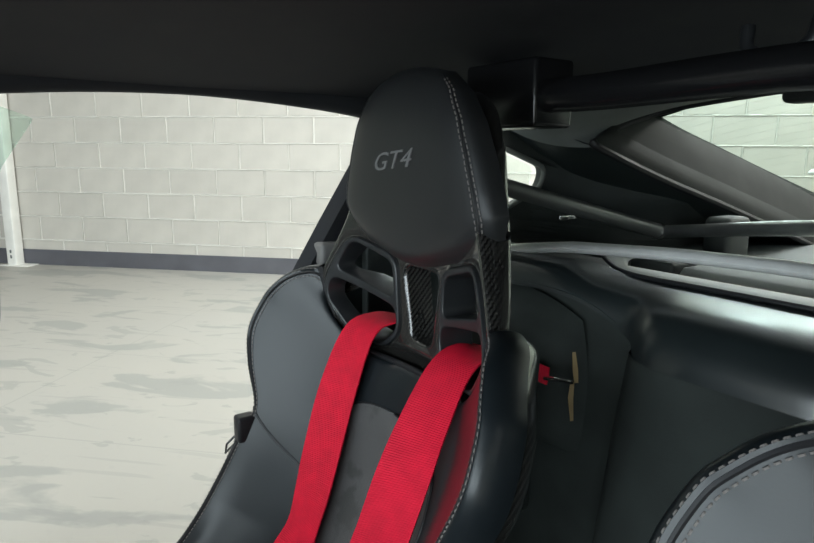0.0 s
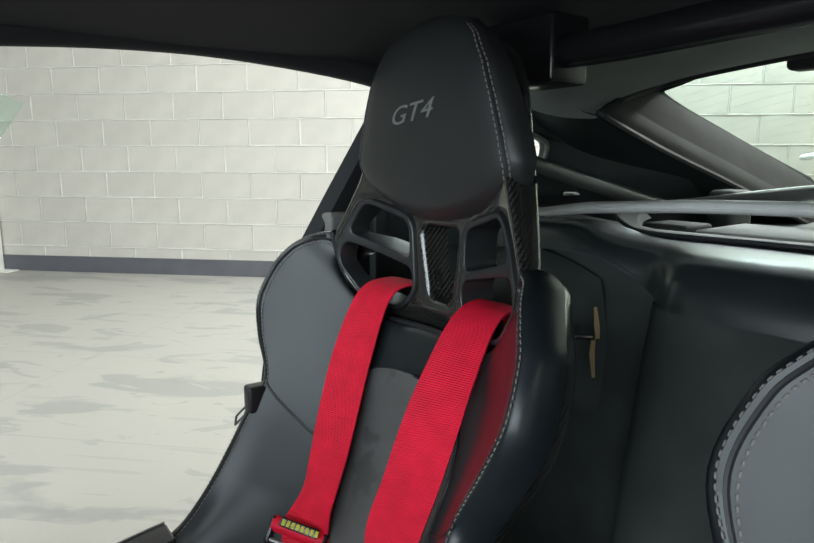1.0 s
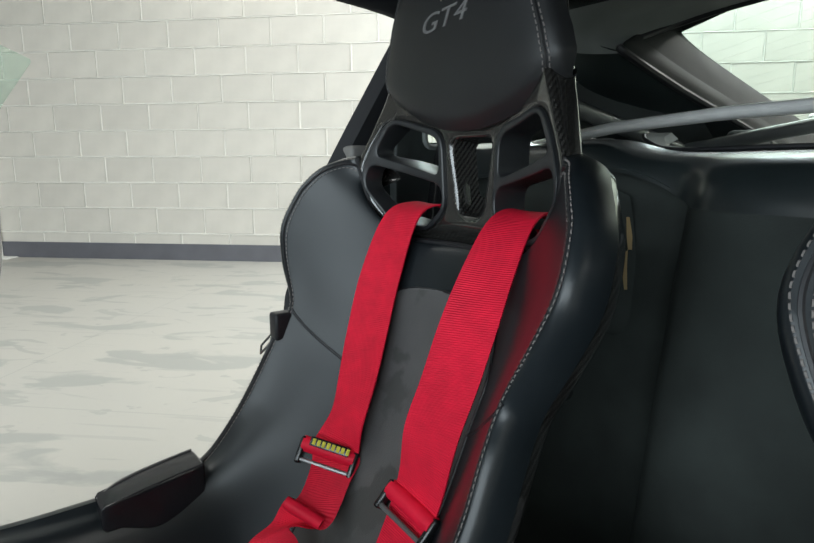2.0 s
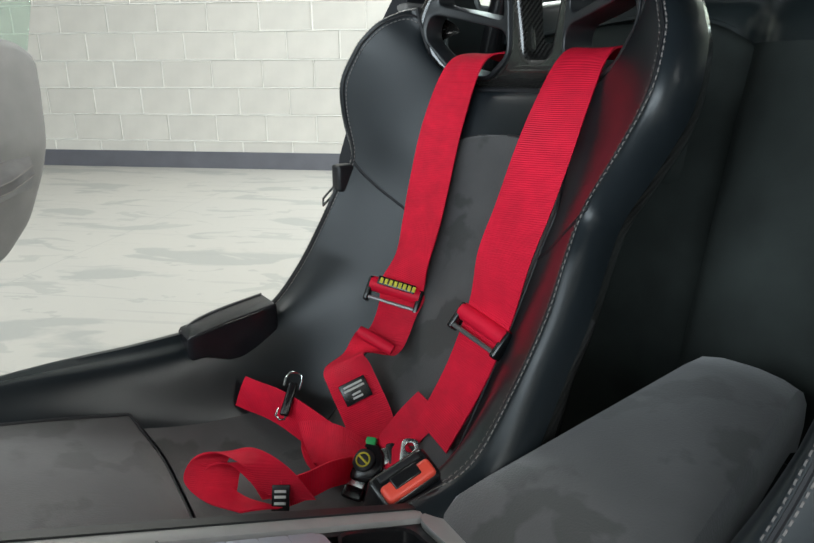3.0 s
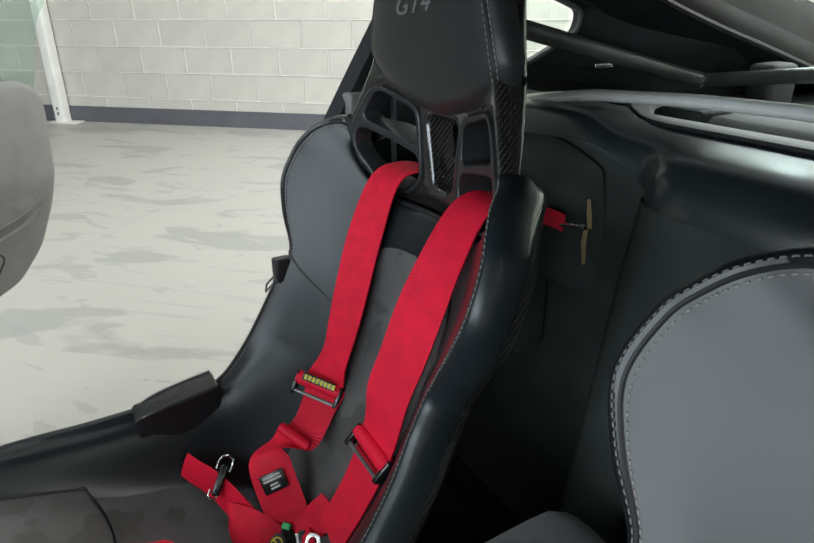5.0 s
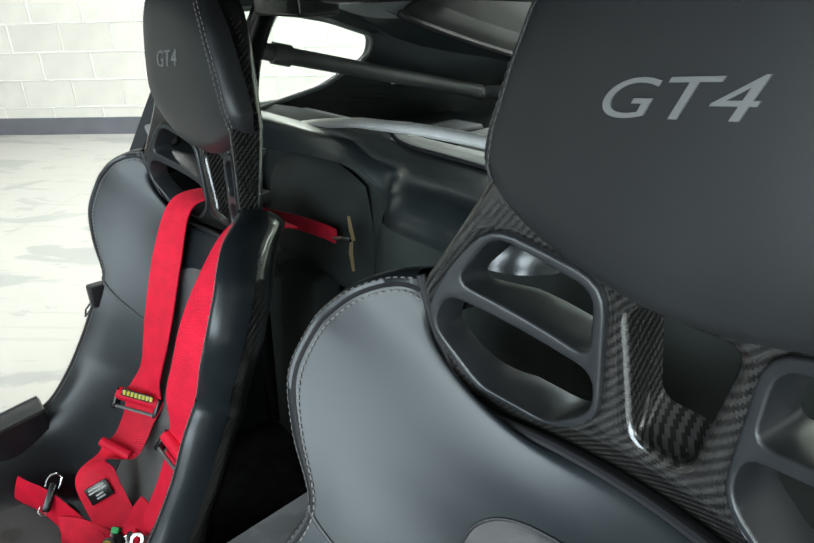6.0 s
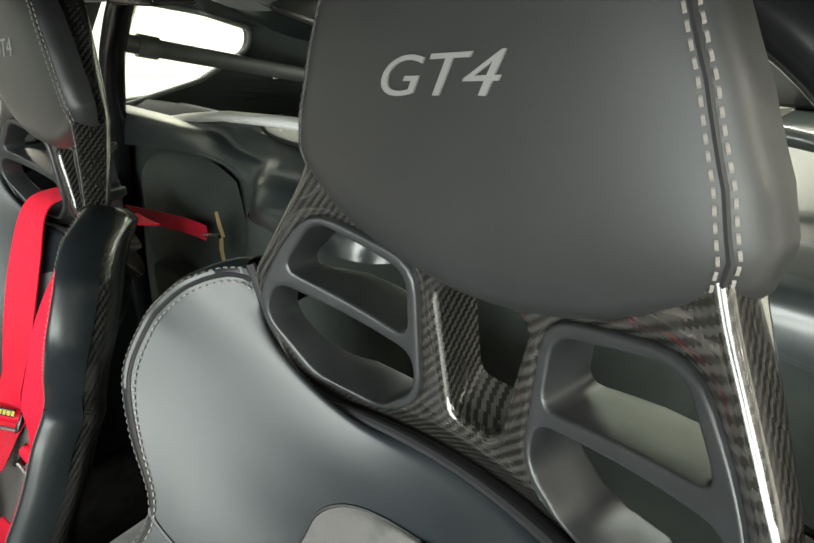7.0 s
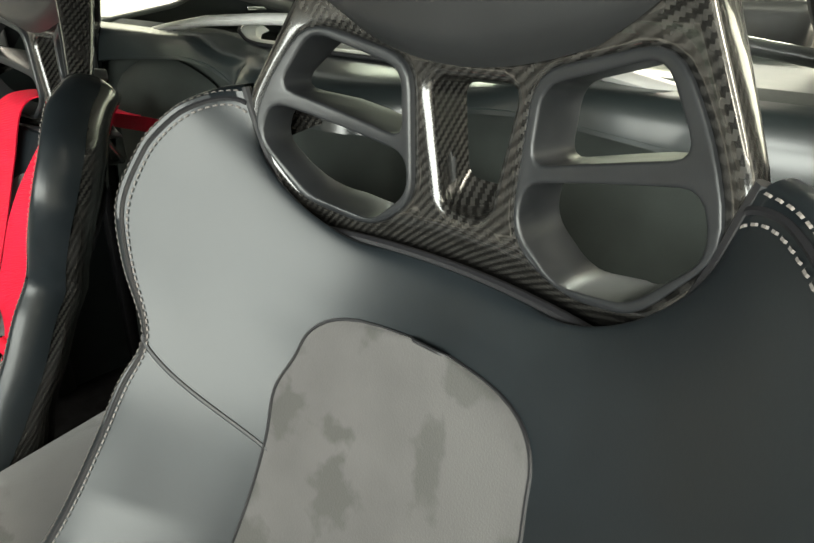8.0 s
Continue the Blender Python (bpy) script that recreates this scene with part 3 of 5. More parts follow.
for sign in (-1, 1):
    bm = bmesh.new()
    rows = []
    for x, z in arch:
        ox = 0.040 * (max(0.0, min(1.0, (x + 0.19) / 0.04)) if z > 0.77 else 1.0)
        rows.append([(-sign * p, y, q) for p, y, q in [(x, 0.962, z), (x, 0.940, z - 0.001), (x + ox * 0.06, 0.930, z + 0.001), (x + ox * 0.2, 0.926, z + 0.004), (x + ox * 0.6, 0.928, z + 0.006), (x + ox, 0.938, z + 0.006)]])
    grid(bm, rows)
    part("recess_lip", bm, PANELGREY, car, "dark grey arched lip of the bulkhead recess")
# the padded top that runs from the recess over the bulkhead: a gentle slope that rolls over its front edge
PAD_SHAPE = curve_through([(0, 0), (0.03, 0.27), (0.09, 0.52), (0.2, 0.74), (0.36, 0.865), (0.55, 0.925), (0.78, 0.965), (1, 1)], 4)
bm = bmesh.new()
rows = []
for x in np.r_[np.linspace(-0.62, -0.32, 16), np.linspace(-0.31, -0.05, 40), np.linspace(-0.03, 0.03, 4), np.linspace(0.05, 0.31, 40), np.linspace(0.32, 0.62, 16)]:
    side, x = (-1 if x > 0 else 1), -abs(x)
    foot_y = np.interp(x, [-0.24, -0.19, -0.165] + [p for p, q in CORNER[2:]], [0.926, 0.926, 0.925] + [0.864 + q for p, q in CORNER[2:]])
    foot_z = np.interp(x, [-0.62, -0.50, -0.366, -0.304, -0.24, -0.19, -0.165, -0.14], [0.80, 0.815, 0.826, 0.830, 0.825, 0.810, 0.795, 0.788])
    top_y = np.interp(x, [-0.31, -0.287, -0.268, -0.245, -0.20, 0.0], [0.958, 0.975, 1.000, 1.008, 1.003, 0.990])
    top_z = np.interp(x, [-0.31, -0.285, -0.265, -0.245, -0.20, 0.0], [0.868, 0.874, 0.864, 0.855, 0.852, 0.855])
    rows.append([(side * x, foot_y + (top_y - foot_y) * fy, foot_z + (top_z - foot_z) * fz) for fy, fz in PAD_SHAPE])
rows = np.array(rows)
give = (0.3 + 0.7 * np.sqrt(np.array([fz for fy, fz in PAD_SHAPE])))[None, :, None]
for turn_no in range(14):
    soft = (rows[:-2] + 2 * rows[1:-1] + rows[2:]) / 4
    rows[1:-1] += (soft - rows[1:-1]) * give
grid(bm, rows)
part("bulkhead_top", bm, SATINLEATHER, car, "satin black padded top of the bulkhead")
seal_half = [(-0.291, 1.032, 0.876), (-0.282, 1.021, 0.870), (-0.264, 1.015, 0.862), (-0.245, 1.011, 0.857), (-0.20, 1.005, 0.855), (-0.10, 0.997, 0.857)]
seal_line = curve_through(seal_half + [(0.0, 0.992, 0.858)] + [(-x, y, z) for x, y, z in seal_half[::-1]], 6)
bm = bmesh.new()
grid(bm, [[(x, y, z), (x + 0.003, y + 0.006, z + 0.003), (x + 0.030 * k, y + 0.020, z + 0.003), (x + 0.036 * k, y + 0.028, z - 0.006)] for k, (x, y, z) in zip(np.r_[np.linspace(1, 0, 16), np.zeros(len(seal_line) - 32), np.linspace(0, -1, 16)], seal_line)])
part("cover_flange", bm, TRAY, car, "pale grey flange inside the cover seal")
bm = bmesh.new()
tube(bm, seal_line, 0.003, 8)
part("cover_seal", bm, PIPING, car, "black rubber seal")
bm = bmesh.new()
rows = []
for x in np.linspace(-0.286, 0.286, 20):
    rows.append([(x, y, z) for y, z in [(1.000, 0.846), (1.015, 0.855), (1.06, 0.855), (1.072, 0.850), (1.076, 0.80), (1.13, 0.79)]])
grid(bm, rows)
part("engine_cover", bm, TRAY, car, "silver-grey engine cover edge")
bm = bmesh.new()
grid(bm, [[(x, y, z) for y, z in [(1.125, 0.78), (1.13, 0.842), (1.14, 0.850), (1.28, 0.852), (1.32, 0.80), (1.75, 0.79), (1.78, 0.84), (2.1, 0.80)]] for x in (-0.232, -0.228, -0.215, -0.1, 0.0, 0.1, 0.215, 0.228, 0.232)])
part("luggage_tray", bm, TRAY, car, "silver-grey luggage tray over the engine")
for sign in (-1, 1):
    bm = bmesh.new()
    box(bm, *sorted((sign * 0.62, sign * 0.234)), 1.078, 2.1, 0.74, 0.80, 0.004)
    box(bm, *sorted((sign * 0.62, sign * 0.292)), 0.985, 1.07, 0.78, 0.858, 0.004)
    part("shelf_side", bm, PANELGREY, car, "black grained shelf beside the engine cover")
bm = bmesh.new()
box(bm, -0.315, -0.240, 1.125, 1.20, 0.79, 0.856, 0.006)
part("tray_block", bm, TRIM, car, "dark grey block beside the luggage tray")
bm = bmesh.new()
box(bm, -0.40, -0.345, 1.46, 1.54, 0.79, 0.895, 0.012)
part("hinge_mount", bm, TRIM, car, "dark grey hatch mount")
bm = bmesh.new()
rows = []
for i, x in enumerate(np.linspace(-0.5, 0.5, 30)):
    z0 = np.interp(abs(x), [0, 0.14, 0.298, 0.416, 0.5], [0.900, 0.896, 0.885, 0.867, 0.85])
    rows.append([(x, 0.97 + 0.016 * math.cos(a), z0 + 0.0085 * math.sin(a) * (1.0 if math.sin(a) > 0 else 0.9)) for a in np.arange(12) * math.pi / 6])
vs = grid(bm, rows, True)
bm.faces.new(vs[0][::-1])
bm.faces.new(vs[-1])
part("shelf_rail", bm, SILVER, car, "silver-grey arched rail behind the seats")
bm = bmesh.new()
rows = []
for v in np.linspace(0, 1, 13):
    row = []
    for u in np.linspace(-1, 1, 15):
        x = -0.385 + 0.155 * u * (1 - 0.12 * v**3)
        z = 0.60 + 0.225 * v - 0.03 * v * u * u
        bulge = 0.05 * (1 - u**6) * (1 - (2 * v - 1) ** 6)
        row.append((x, 0.945 - bulge, z))
    rows.append(row)
grid(bm, rows)
part("wheelhouse_pad", bm, RECESS, car, "grained black leather pad")
bm = bmesh.new()
box(bm, -0.42, -0.30, 0.86, 0.92, 0.50, 0.64, 0.012)
part("storage_pocket", bm, RECESS, car)
part("front_bulkhead", solid([(-0.72, 0.10), (0.72, 0.10), (0.72, 0.62), (0.5, 0.70), (-0.5, 0.70), (-0.72, 0.62)], -0.72, -0.55), LINING, car, "black front bulkhead", smooth=False)
# rear wing seen through the hatch glass
bm = bmesh.new()
rows = []
for x in np.linspace(-0.62, 0.62, 12):
    rows.append([(x, 2.45 + y, 0.99 + z - 0.03 * (abs(x) / 0.62) ** 3) for y, z in [(-0.09, 0.0), (-0.07, 0.012), (0.0, 0.02), (0.10, 0.035), (0.10, 0.03), (0.0, 0.004), (-0.07, -0.006)]])
vs = grid(bm, rows, True)
bm.faces.new(vs[0][::-1])
bm.faces.new(vs[-1])
part("rear_wing", bm, BODY, car, "white rear wing blade")
bm = bmesh.new()
rows = []
for x in np.linspace(-0.75, 0.75, 12):
    rows.append([(x, y, z - 0.05 * (abs(x) / 0.75) ** 3) for y, z in [(2.22, 0.86), (2.35, 0.83), (2.62, 0.80), (2.68, 0.74), (2.68, 0.35), (2.60, 0.22)]])
grid(bm, rows)
part("rear_deck", bm, BODY, car, "white painted rear deck")
for sign in (-1, 1):
    bm = bmesh.new()
    box(bm, *sorted((sign * 0.36, sign * 0.385)), 2.38, 2.52, 0.80, 1.0, 0.006)
    part("wing_stay", bm, BODY, car)
    bm = bmesh.new()
    rows = []
    for y in np.linspace(0.80, 2.65, 20):
        flare = 0.05 * math.exp(-((y - 1.75) / 0.45) ** 2)
        rows.append([(sign * x, y, z) for x, z in [(0.675, 0.862), (0.76 + flare, 0.80), (0.85 + flare, 0.66), (0.87 + flare, 0.45), (0.85, 0.22)]])
    grid(bm, rows)
    part("rear_quarter_panel", bm, BODY, car, "white painted rear quarter panel")
    for y0 in (1.72,):
        wheel = bmesh.new()
        tube(wheel, [(sign * 0.66, y0, 0.28), (sign * 0.68, y0, 0.28), (sign * 0.86, y0, 0.28), (sign * 0.88, y0, 0.28)], [0.315, 0.335, 0.335, 0.315], 36)
        tyre = part("tyre", wheel, PIPING, car, "black rubber tyre")
        rim_bm = bmesh.new()
        tube(rim_bm, [(sign * 0.865, y0, 0.28), (sign * 0.885, y0, 0.28)], [0.24, 0.22], 30)
        part("rim", rim_bm, SATIN, tyre)

# open driver's door
DOOR_H, DOOR_D, DOOR_N = Vector((-0.86, -0.58, 0)), Vector((-0.6146, 0.7889, 0)), Vector((0.7889, 0.6146, 0))


def door_place(u, d, z):
    """u along the door from its hinge, d off its face towards the cabin."""
    return DOOR_H + DOOR_D * (u - 0.015) + DOOR_N * d + Vector((0, 0, z))


door_line = rounded([(0.02, 0.27), (0.60, 0.280), (0.82, 0.298), (0.975, 0.338), (1.055, 0.415), (1.11, 0.53), (1.13, 0.61), (1.15, 0.733), (1.155, 0.80), (1.10, 0.835), (0.10, 0.80), (0.02, 0.76)], 0.03)
bm = plate([door_line], 0.10, 0.02)
for v in bm.verts:
    u, d, z = v.co
    v.co = door_place(u, -d + 0.03 * max(0, 1 - abs(z - 0.60) / 0.3), z)
door = part("driver_door", bm, DOORGREY, car, "grey door trim of the open driver's door")
bm = plate([rounded([(u * 1.01 - 0.004, z) for u, z in door_line], 0.01)], 0.06, 0.012)
for v in bm.verts:
    u, d, z = v.co
    v.co = door_place(u, -d - 0.075, z - 0.005)
part("door_skin", bm, BODY, door, "white painted door skin")
bm = bmesh.new()
rows = []
for u in np.linspace(0.30, 1.06, 16):
    zc = np.interp(u, [0.30, 0.80, 1.04, 1.06], [0.445, 0.497, 0.548, 0.552])
    out = 0.055 * min(1, (1.075 - u) / 0.12 + 0.15)
    rows.append([door_place(u, d, zc + z) for d, z in [(0.02, 0.035), (0.02 + out * 0.85, 0.012), (0.02 + out, 0.0), (0.02 + out * 0.95, -0.022), (0.02, -0.055)]])
vs = grid(bm, rows)
armrest = part("door_armrest", bm, material("grey_door_suede", (0.105, 0.10, 0.098), 0.95, grain=(16, 0.25), bump=(500, 0.2), sheen=0.3, spec=0.2), door, "suede-topped door armrest")
for k in (2, 3):
    bm = bmesh.new()
    tube(bm, [row[k] + DOOR_N * 0.001 for row in rows], 0.0014, 6)
    part("armrest_seam", bm, THREAD, armrest)
# flat slab on the trim, its dark colour standing in for the pull opening
bm = bmesh.new()
rows = [[door_place(u, 0.031, z) for u, z in q] for q in ([(0.70, 0.398), (0.905, 0.487)], [(0.72, 0.365), (0.885, 0.452)])]
grid(bm, rows)
bmesh.ops.solidify(bm, geom=bm.faces[:], thickness=0.004)
part("pull_recess", bm, PIPING, door, "flat dark slab in place of the door pull recess", smooth=False)
bm = bmesh.new()
tube(bm, [door_place(u, 0.028, z) for u, z in curve_through([(0.84, 0.462), (0.90, 0.448), (0.925, 0.432), (0.91, 0.405), (0.87, 0.378), (0.70, 0.345), (0.5, 0.33)], 5)], 0.0022, 6)
part("pocket_seam", bm, PIPING, door)
bm = bmesh.new()
box(bm, 0, 0.07, -0.005, 0.006, -0.010, 0.010, 0.004, Matrix.Translation(door_place(0.885, 0.0, 0.358)) @ Matrix.Rotation(math.atan2(DOOR_D.y, DOOR_D.x), 4, "Z") @ Matrix.Rotation(radians(-22), 4, "Y"))
part("door_reflector", bm, material("dull_red_reflector", (0.36, 0.09, 0.075), 0.45), door, "small red reflector")
pane_line = [(0.25, 0.80), (1.12, 0.80), (1.172, 0.967), (1.283, 1.094), (1.19, 1.119), (0.95, 1.13), (0.60, 1.05)]
bm = plate([rounded(pane_line, 0.012)], 0.004, 0.001)
for v in bm.verts:
    u, d, z = v.co
    v.co = door_place(u + 0.025, -d - 0.012, z)
pane = part("door_window", bm, GREENGLASS, door, "raised greenish frameless door glass")
pane.visible_shadow = False

# ---- roll cage ----
cage = thing("roll_cage", 0, 0.92, 0.13, "satin black steel roll cage behind the seats", "roll cage")
bm = bmesh.new()
half = [(-0.64, 0.92, 0.14), (-0.635, 0.92, 0.55), (-0.615, 0.92, 0.77), (-0.565, 0.92, 0.93), (-0.52, 0.92, 1.0), (-0.45, 0.915, 1.055), (-0.36, 0.905, 1.082), (-0.2, 0.90, 1.083), (0, 0.90, 1.088)]
tube(bm, curve_through(half + [(-x, y, z) for x, y, z in half[-2::-1]], 5), 0.021, 14)
part("main_hoop", bm, BLACKP, cage, "glossy black main hoop")
for sign in (-1, 1):
    bm = bmesh.new()
    tube(bm, [(sign * 0.535, 0.93, 0.985), (sign * 0.53, 0.97, 0.975), (sign * 0.479, 1.439, 0.858)], 0.0155, 14)
    brace = part("rear_brace", bm, SATIN, cage)
    bm = bmesh.new()
    a, b = Vector((sign * 0.535, 0.93, 0.985)), Vector((sign * 0.479, 1.439, 0.858))
    tube(bm, [a.lerp(b, 0.055), a.lerp(b, 0.12)], 0.0195, 14)
    part("clamp", bm, SATIN, brace)
    bm = bmesh.new()
    tube(bm, [a.lerp(b, 0.985), a.lerp(b, 1.0)], 0.018, 14)
    part("clamp", bm, STEEL, brace)
    bm = bmesh.new()
    box(bm, *sorted((sign * 0.42, sign * 0.285)), 0.875, 0.945, 1.045, 1.13, 0.006)
    part("hoop_bracket", bm, BLACKP, cage, "black plastic hoop bracket")
bm = bmesh.new()
arc = [(-0.482, 1.446, 0.857), (-0.378, 1.431, 0.871), (-0.278, 1.405, 0.886), (-0.178, 1.378, 0.899), (-0.09, 1.366, 0.906)]
tube(bm, curve_through(arc + [(0.0, 1.362, 0.908)] + [(-x, y, z) for x, y, z in arc[::-1]], 5), 0.013, 14)
part("cross_tube", bm, SATIN, cage)

# ---- belt and tag behind the driver's seat ----
sash = thing("harness_tail", -0.22, 0.86, 0.74, "red harness tail running to the bulkhead with a tan tag", "strap")
strap("webbing", [(-0.40, 0.83, 0.742, 0, 0.15, 1), (-0.32, 0.86, 0.738, 0, 0.15, 1), (-0.27, 0.875, 0.734, 0, 0.15, 1), (-0.245, 0.88, 0.731, 0, 0.15, 1)], 0.023, sash)
bm = bmesh.new()
tube(bm, [(-0.25, 0.88, 0.727), (-0.225, 0.88, 0.733), (-0.205, 0.88, 0.736)], 0.003, 8)
part("clip", bm, STEEL, sash)
for pts in ([(-0.202, 0.882, 0.735), (-0.201, 0.878, 0.752), (-0.204, 0.877, 0.775)], [(-0.208, 0.882, 0.735), (-0.206, 0.878, 0.715), (-0.202, 0.878, 0.686)]):
    bm = bmesh.new()
    rows = [[Vector(p) + Vector((dx, 0.002 * k, 0)) for k, dx in enumerate((-w, 0, w))] for p, w in zip(pts, (0.0015, 0.0026, 0.0008))]
    grid(bm, rows)
    bmesh.ops.solidify(bm, geom=bm.faces[:], thickness=0.001)
    part("paper_tag", bm, TAGM, sash, "tan paper tag end")

# ---- seats ----
SPINE = [(.738, .733), (.736, .722), (.732, .708), (.726, .694), (.718, .678), (.711, .652), (.700, .628), (.688, .600), (.672, .566), (.648, .512), (.605, .432), (.548, .340), (.49, .270), (.43, .242), (.33, .258), (.22, .306), (.10, .350), (.0, .368), (-.04, .33), (-.05, .28)]
CREST = [(.199, .703, .844), (.219, .681, .841), (.239, .655, .830), (.256, .638, .812), (.269, .626, .791), (.277, .606, .746), (.258, .598, .697), (.227, .595, .640), (.232, .570, .598), (.238, .542, .542), (.240, .500, .475), (.243, .455, .425), (.240, .40, .412), (.240, .33, .410), (.241, .25, .406), (.244, .16, .404), (.244, .07, .396), (.235, -.02, .375), (.22, -.045, .36), (.215, -.05, .29)]
NS = 5
SPINE_F, CREST_F = curve_through(SPINE, NS), curve_through(CREST, NS)
ROWS_N, LAST = len(SPINE_F), len(SPINE) - 1


def row_at(s):
    i = s * NS
    k = np.arange(ROWS_N)
    return [np.array([np.interp(i, k, arr[:, c]) for c in range(arr.shape[1])]) for arr in (SPINE_F, CREST_F)]


def back_way(s):
    """The way to the back of the shell at a row."""
    t = min(max((s - 9.5) / 2.5, 0), 1)
    return Vector((0, 0.88 * (1 - t) + 0.15 * t, -0.47 * (1 - t) - 0.98 * t)).normalized()


def raw_point(s, a):
    """A first place on the upholstery, for a from its middle to its crest."""
    spine, crest = row_at(s)
    start = 0.42 + 0.24 * (1 - math.sin(min(s / 4.5, 1) * math.pi / 2) ** 2)
    start += 0.2 * min(max((s - 10.5) / 2, 0), 1)
    k = min(max((min(a, 1) - start) / (1 - start), 0), 1)
    top = max(0.0, 1 - s / 3)
    k = (k * k * (3 - 2 * k) * 0.75 + 0.25 * k) * (1 - top) + k**2.3 * top
    p = Vector((crest[0] * a, spine[0] + (crest[1] - spine[0]) * k, spine[1] + (crest[2] - spine[1]) * k))
    if top:
        kk = max(0.0, (a - 0.66) / 0.34) ** 2.3
        p.y += top * top * (0.738 - 1.3 * (0.191 * a) ** 2 - (0.738 - 0.034 * kk))
    return p


STEP_S, STEP_U = 0.1, 0.025
COVER = np.array([[raw_point(s, a) for a in np.arange(0, 1.0001, STEP_U)] for s in np.arange(0, LAST + 0.001, STEP_S)])
FIRM = COVER
for turn_no in range(400):
    wide = np.concatenate([COVER[:, 1:2] * [-1, 1, 1], COVER], axis=1)
    calm = 0.5 * wide[:, 1:-1] + 0.25 * (wide[:, :-2] + wide[:, 2:])
    calm = 0.5 * calm + 0.25 * (np.roll(calm, 1, 0) + np.roll(calm, -1, 0))
    COVER = COVER.copy()
    COVER[1:-1, :-1] = calm[1:-1]
    if turn_no == 45:
        FIRM = COVER
# soft at the shoulders, firm further down
SOFT = np.clip((11.5 - np.arange(len(COVER)) * STEP_S) / 6.5, 0, 1)
SOFT = (SOFT * SOFT * (3 - 2 * SOFT))[:, None, None]
COVER = COVER * SOFT + FIRM * (1 - SOFT)
# the padded swell of the thigh bolsters
for i in range(len(COVER)):
    s, a = i * STEP_S, np.arange(0, 1.0001, STEP_U)
    low = min(max((s - 9.5) / 2.5, 0), 1)
    start, plump = 0.5 + 0.15 * low, 0.032 * low
    q = np.clip((a - start) / (1 - start), 0, 1)
    bulge = plump * np.sin(np.pi * q**1.6) ** 2 * (1 - 0.3 * q)
    hollow = 0.016 * math.exp(-(((s - 6.5) / 2.6) ** 2)) * np.clip(1 - (a / 0.88) ** 2, 0, 1) ** 1.5
    COVER[i] += (hollow - bulge)[:, None] * np.array(back_way(s))[None, :]


def seat_point(s, u, lift=0.0):
    """A place on the upholstery: s runs from the shoulders to the knees, u across it; past 1 it rolls over the edge."""
    a, sign = abs(u), (1 if u >= 0 else -1)
    i, j = min(max(s, 0) / STEP_S, len(COVER) - 1.001), min(a, 1) / STEP_U
    i0, j0 = int(i), min(int(j), COVER.shape[1] - 2)
    fi, fj = i - i0, j - j0
    p = Vector((COVER[i0, j0] * (1 - fj) + COVER[i0, j0 + 1] * fj) * (1 - fi) + (COVER[i0 + 1, j0] * (1 - fj) + COVER[i0 + 1, j0 + 1] * fj) * fi)
    if a > 1:
        along = Vector(row_at(min(s + 0.2, LAST))[1] - row_at(max(s - 0.2, 0))[1]).normalized()
        b = back_way(s)
        out = along.cross(b)
        out = out.normalized() if out.x + out.z > 0 else -out.normalized()
        t = (a - 1) * math.pi
        thigh = min(max((s - 9.5) / 2.5, 0), 1)
        wide, deep = 0.017 + 0.023 * thigh, 0.028 + 0.010 * math.sqrt(min(1.0, max(0.0, s) / 1.5))
        p += out * wide * math.sin(min(t, math.pi / 2)) + b * deep * (1 - math.cos(t))
    p.x *= sign
    if lift:
        p -= back_way(s) * lift
    return p


def cushion_point(a, v):
    """The padded front for |a| up to 0.8, then the sides that wrap back over the shell."""
    ang = min(abs(a) / 0.8, 1) * math.pi * 0.5
    w = np.interp(v, [0, .15, .35, .6, .8, .93, 1], [.158, .163, .156, .141, .124, .101, .066])
    x = w * math.sin(ang) ** 0.75
    cy = math.cos(ang) ** 0.42 if abs(a) < 0.8 else 0.0
    zb, zt = .881 + .046 * (x / .155) ** 2, 1.108 - .020 * (x / .1) ** 2
    e = max(0.0, 1 - abs(2 * v - 1) ** 4) ** 0.5
    depth = 0.004 + 0.040 * cy * (0.4 + 0.6 * e)
    back = max(0.0, abs(a) - 0.8) / 0.2
    x *= 1 - 0.05 * back
    return Vector((x if a > 0 else -x, 0.745 - depth - 0.002 * back, zb + (zt - zb) * v))


def stitched(bm, fn, ts, offset, length=0.0042, gap=0.0022, width=0.0011):
    """Stitches along fn(t, offset)."""
    pts = [fn(t, offset) for t in ts]
    nrm = []
    for t, p in zip(ts, pts):
        e = 0.02
        du = fn(t + e, offset) - p
        dv = fn(t, offset + 0.01) - p
        n = du.cross(dv)
        n = n.normalized() if n.y < 0 else -n.normalized()
        nrm.append(n)
    dashes(bm, [p + n * 0.0006 for p, n in zip(pts, nrm)], nrm, length, gap, width, 0.0008)


SHELL_ROLL = [(0.010, 0.001), (0.020, 0.006), (0.030, 0.015), (0.039, 0.029), (0.045, 0.050)]


